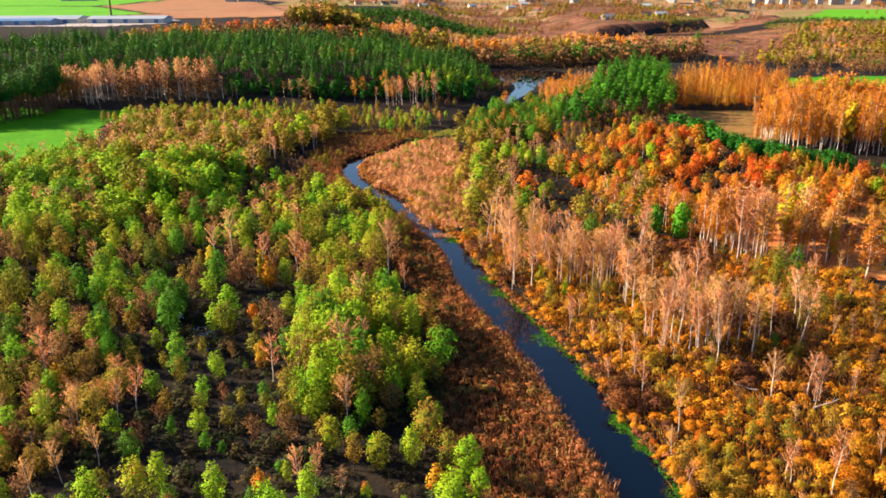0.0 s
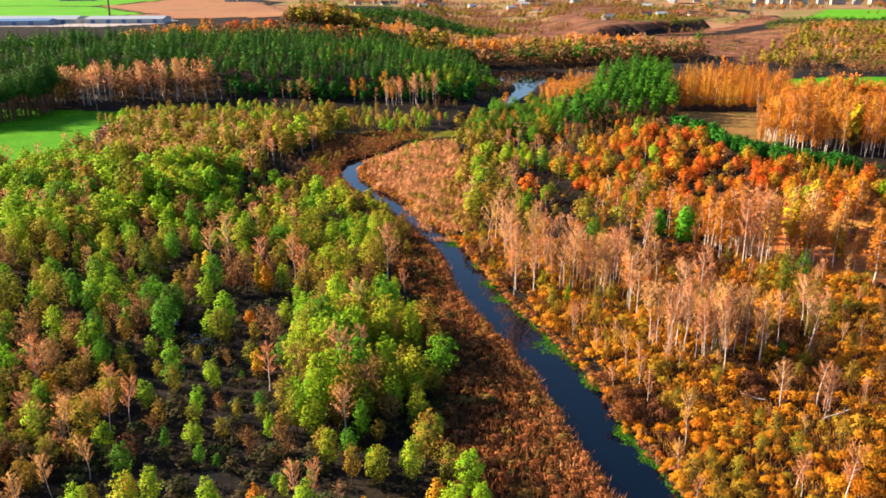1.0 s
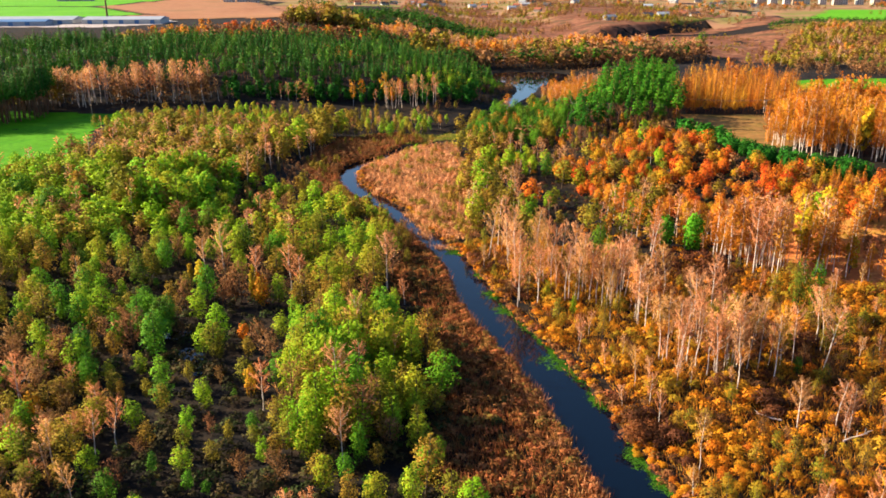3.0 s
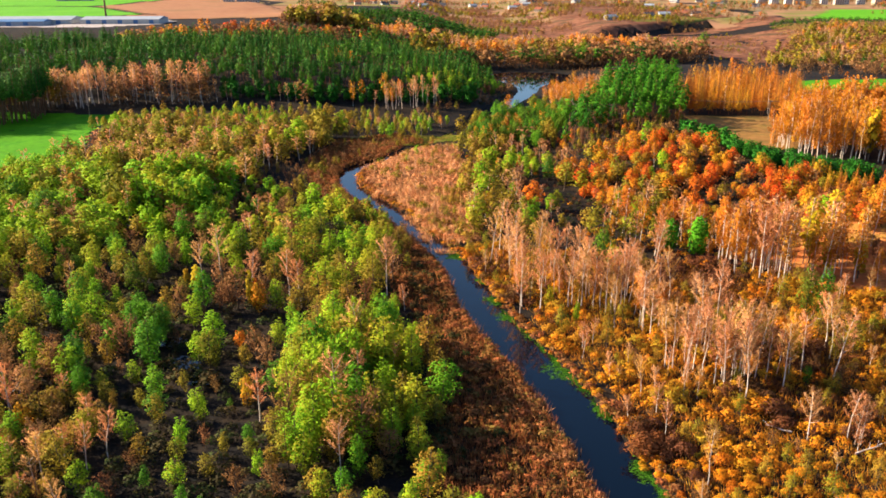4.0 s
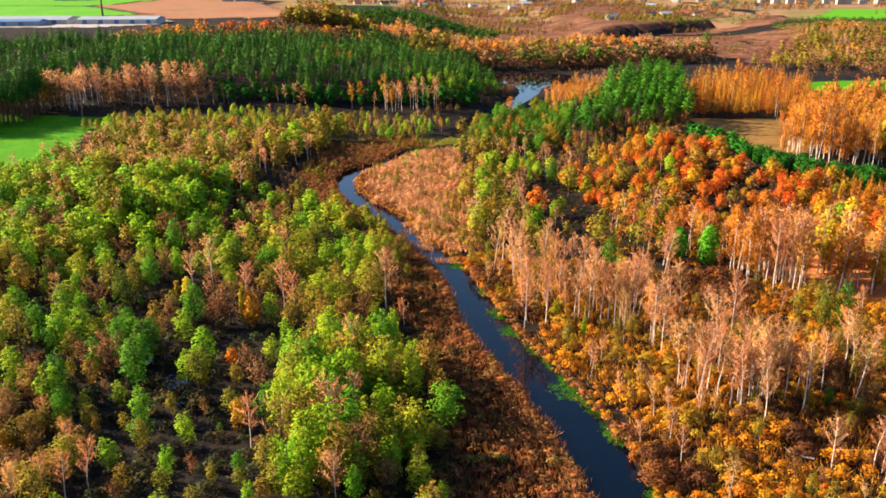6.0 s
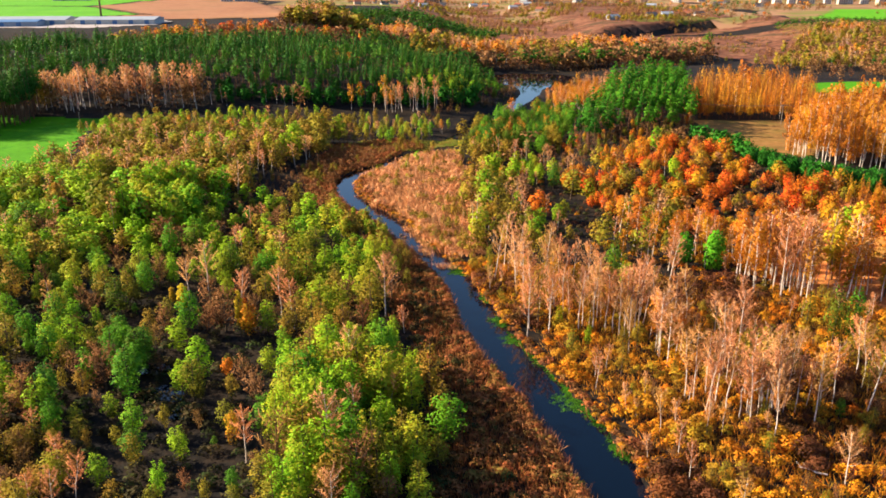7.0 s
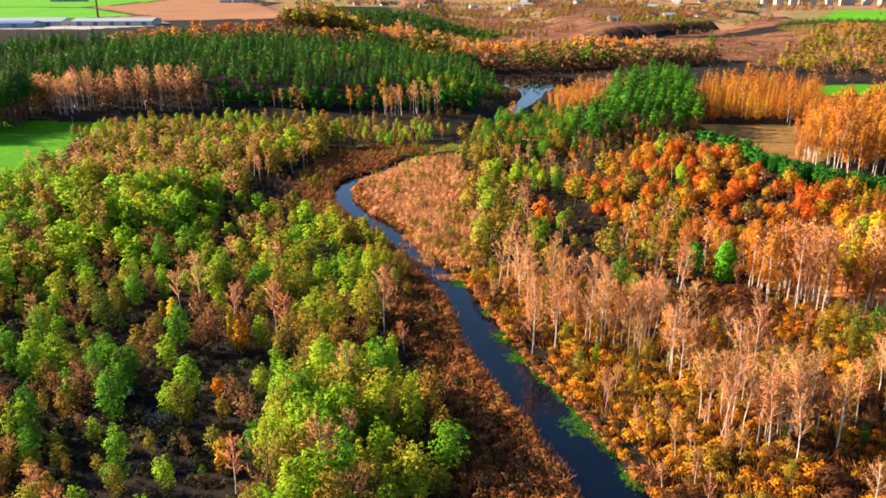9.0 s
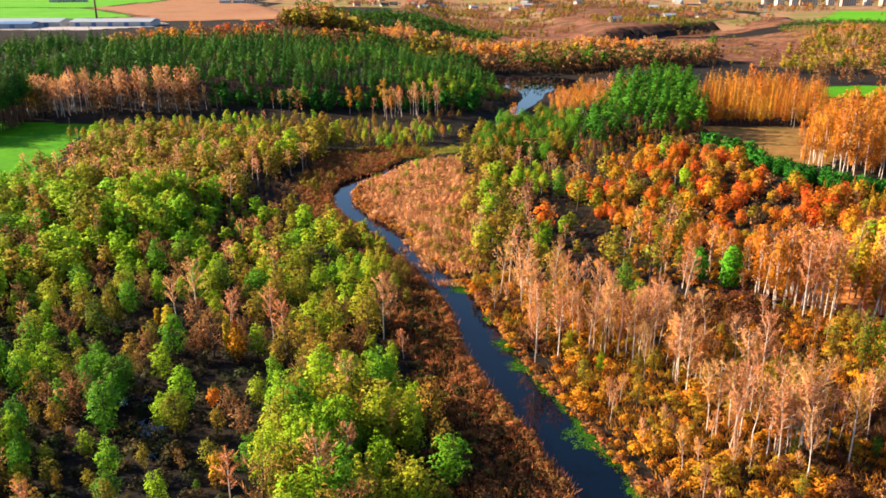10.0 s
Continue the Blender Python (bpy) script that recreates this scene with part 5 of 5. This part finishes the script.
# works on the left plateau: long halls, a chimney
def hall(w, d, h, roof, label):
    ob = thing("warehouse", label, "warehouse", "works halls")
    part("wall", box(-w / 2, w / 2, -d / 2, d / 2, 0, h), M_SHED if roof is M_BLUE else M_WALL, ob)
    part("roof", gable(w, d, h + .02, d * .06, .4), roof, ob)
    for i in range(int(w / 14)):
        part("gate", box(-w / 2 + 5 + i * 14, -w / 2 + 9 + i * 14, -d / 2 - .08, -d / 2 + .05, 0, 4), M_BLUE, ob)
    return ob


place(hall(88, 40, 4.5, M_SHED, "long pale warehouse with a low metal roof"), -385, 800, 8)
place(hall(64, 24, 4.5, M_BLUE, "warehouse with a blue sheet-metal roof"), -385, 768, 8)
place(hall(70, 34, 4.5, M_SHED, "low pale works hall beside a chimney"), -296, 805, 4)
place(hall(60, 30, 4.5, M_SHED, "pale storage hall at the edge of a field"), -462, 790, 10)
stack = thing("chimney_stack", "tall slender dark brick chimney of the works", "chimney")
part("shaft", tube(np.array([[0, 0, 0], [0, 0, 11], [0, 0, 21]]), [1.1, .9, .75], 14)[:2], M_RUSTY, stack)
part("collar", tube(np.array([[0, 0, 20.6], [0, 0, 21.3]]), [.95, .95], 14)[:2], M_ROOF, stack)
part("base", box(-1.8, 1.8, -1.8, 1.8, 0, 3), M_RUSTY, stack)
place(stack, -336, 862)


# overhead line before the larches: timber poles and wires
def pole_at(x, y, h=9.0):
    ob = thing("utility_pole", "weathered timber utility pole before golden larches", "pole", "overhead line poles")
    part("post", tube(np.array([[0, 0, 0], [0, 0, h]]), [.17, .12], 8)[:2], M_POLE, ob)
    part("crossarm", box(-1.1, 1.1, -.1, .1, h - .7, h - .5), M_POLE, ob)
    for dx in (-.9, 0, .9):
        part("insulator", tube(np.array([[dx, 0, h - .5], [dx, 0, h - .15]]), [.09, .07], 6)[:2], M_WALL, ob)
    return place(ob, x, y, 12)


LINE_POLES = [(88, 388), (107, 391), (146, 384), (196, 376)]
for x, y in LINE_POLES:
    pole_at(x, y)
for (x0, y0), (x1, y1) in zip(LINE_POLES, LINE_POLES[1:]):
    z0, z1 = land(x0, y0)[0] + 8.4, land(x1, y1)[0] + 8.4
    for off in (-.9, 0, .9):
        u = np.linspace(0, 1, 9)
        path = np.c_[x0 + (x1 - x0) * u, y0 + off + (y1 - y0) * u, z0 + (z1 - z0) * u - 3.2 * u * (1 - u)]
        wire = new("overhead_wire", mesh_from("overhead_wire", *tube(path, np.full(9, .03), 3)[:2], [M_ROOF]))
        tagged(wire, "thin sagging overhead wire between timber poles", "wire", "overhead wires")
post = thing("field_post", "slender wooden post at the pasture's edge", "post")
part("shaft", tube(np.array([[0, 0, 0], [0, 0, 7.5]]), [.16, .11], 8)[:2], M_POLE, post)
part("cap", box(-.2, .2, -.2, .2, 7.5, 7.65), M_POLE, post)
place(post, -180, 431)


# fallen birches on the meadow
def fallen(x, y, long, spin):
    ob = thing("fallen_birch", "fallen white birch trunk lying among bushes", "log", "fallen trunks")
    path = np.array([[0, 0, .3], [long * .35, .15, .42], [long * .7, -.1, .7], [long, .2, .9]])
    part("trunk", tube(path, [.16, .14, .1, .04], 7)[:2], M_BIRCH, ob)
    for i, (u, a) in enumerate(((.5, .8), (.62, -.7), (.78, .6), (.88, -.5))):
        c = on_path(path, u)
        part("branch", tube(np.array([c, c + np.array([.9, a, .6])]), [.05, .015], 4)[:2], M_BIRCH, ob)
    ob.matrix_basis = pose(x, y, float(land(x, y)[0]) + .5, 0, 0, spin)


fallen(70, 137, 6.0, 20)
fallen(62, 144, 4.5, 160)
fallen(92, 196, 6.5, 215)

# dark pools in the boggy hollow of the wood
def bog(x, y, rx, ry, seed):
    r = np.random.default_rng(seed)
    a = np.linspace(0, 2 * np.pi, 41)[:-1]
    q = 1 + .18 * np.sin(3 * a + r.uniform(0, 6)) + .12 * np.sin(5 * a + r.uniform(0, 6))
    rim = np.c_[x + np.cos(a) * rx * q, y + np.sin(a) * ry * q]
    z = land(rim[:, 0], rim[:, 1]).max() + .06
    v = np.r_[[[x, y, z]], np.c_[rim, np.full(40, z)]]
    t = np.array([(0, i + 1, (i + 1) % 40 + 1) for i in range(40)])
    ob = new("bog_pool", mesh_from("bog_pool", v, t, [M_WATER]))
    tagged(ob, "small dark pool in the boggy hollow", "pool", kind="structure")


bog(-56, 171, 4.5, 3.0, 1)
bog(-49, 164, 3.2, 2.2, 2)
bog(-61, 181, 3.4, 2.4, 3)

# a lattice pylon towards the town
M_STEEL = rough_material("galvanised_steel", [(0.3, 0.3, 0.31), (0.4, 0.4, 0.41)], 0.5, 0.1, 0.5, spread=0.05)
pylon = thing("power_pylon", "grey steel lattice power pylon near the town", "pylon")
for sx in (-1, 1):
    for sy in (-1, 1):
        part("leg", tube(np.array([[sx * 2.6, sy * 2.6, 0], [sx * .5, sy * .5, 26]]), [.16, .1], 4)[:2], M_STEEL, pylon)
for k in range(6):
    z, w = 2 + k * 4, 2.6 - (2 + k * 4) / 26 * 2.1
    for s in (-1, 1):
        part("brace", tube(np.array([[-w, s * w, z], [w * .85, s * w * .85, z + 4]]), [.07, .07], 3)[:2], M_STEEL, pylon)
for z, w in ((19, 5), (22.5, 4), (25.5, 3)):
    part("crossarm", box(-w, w, -.2, .2, z, z + .3), M_STEEL, pylon)
place(pylon, 470, 1290, 20)
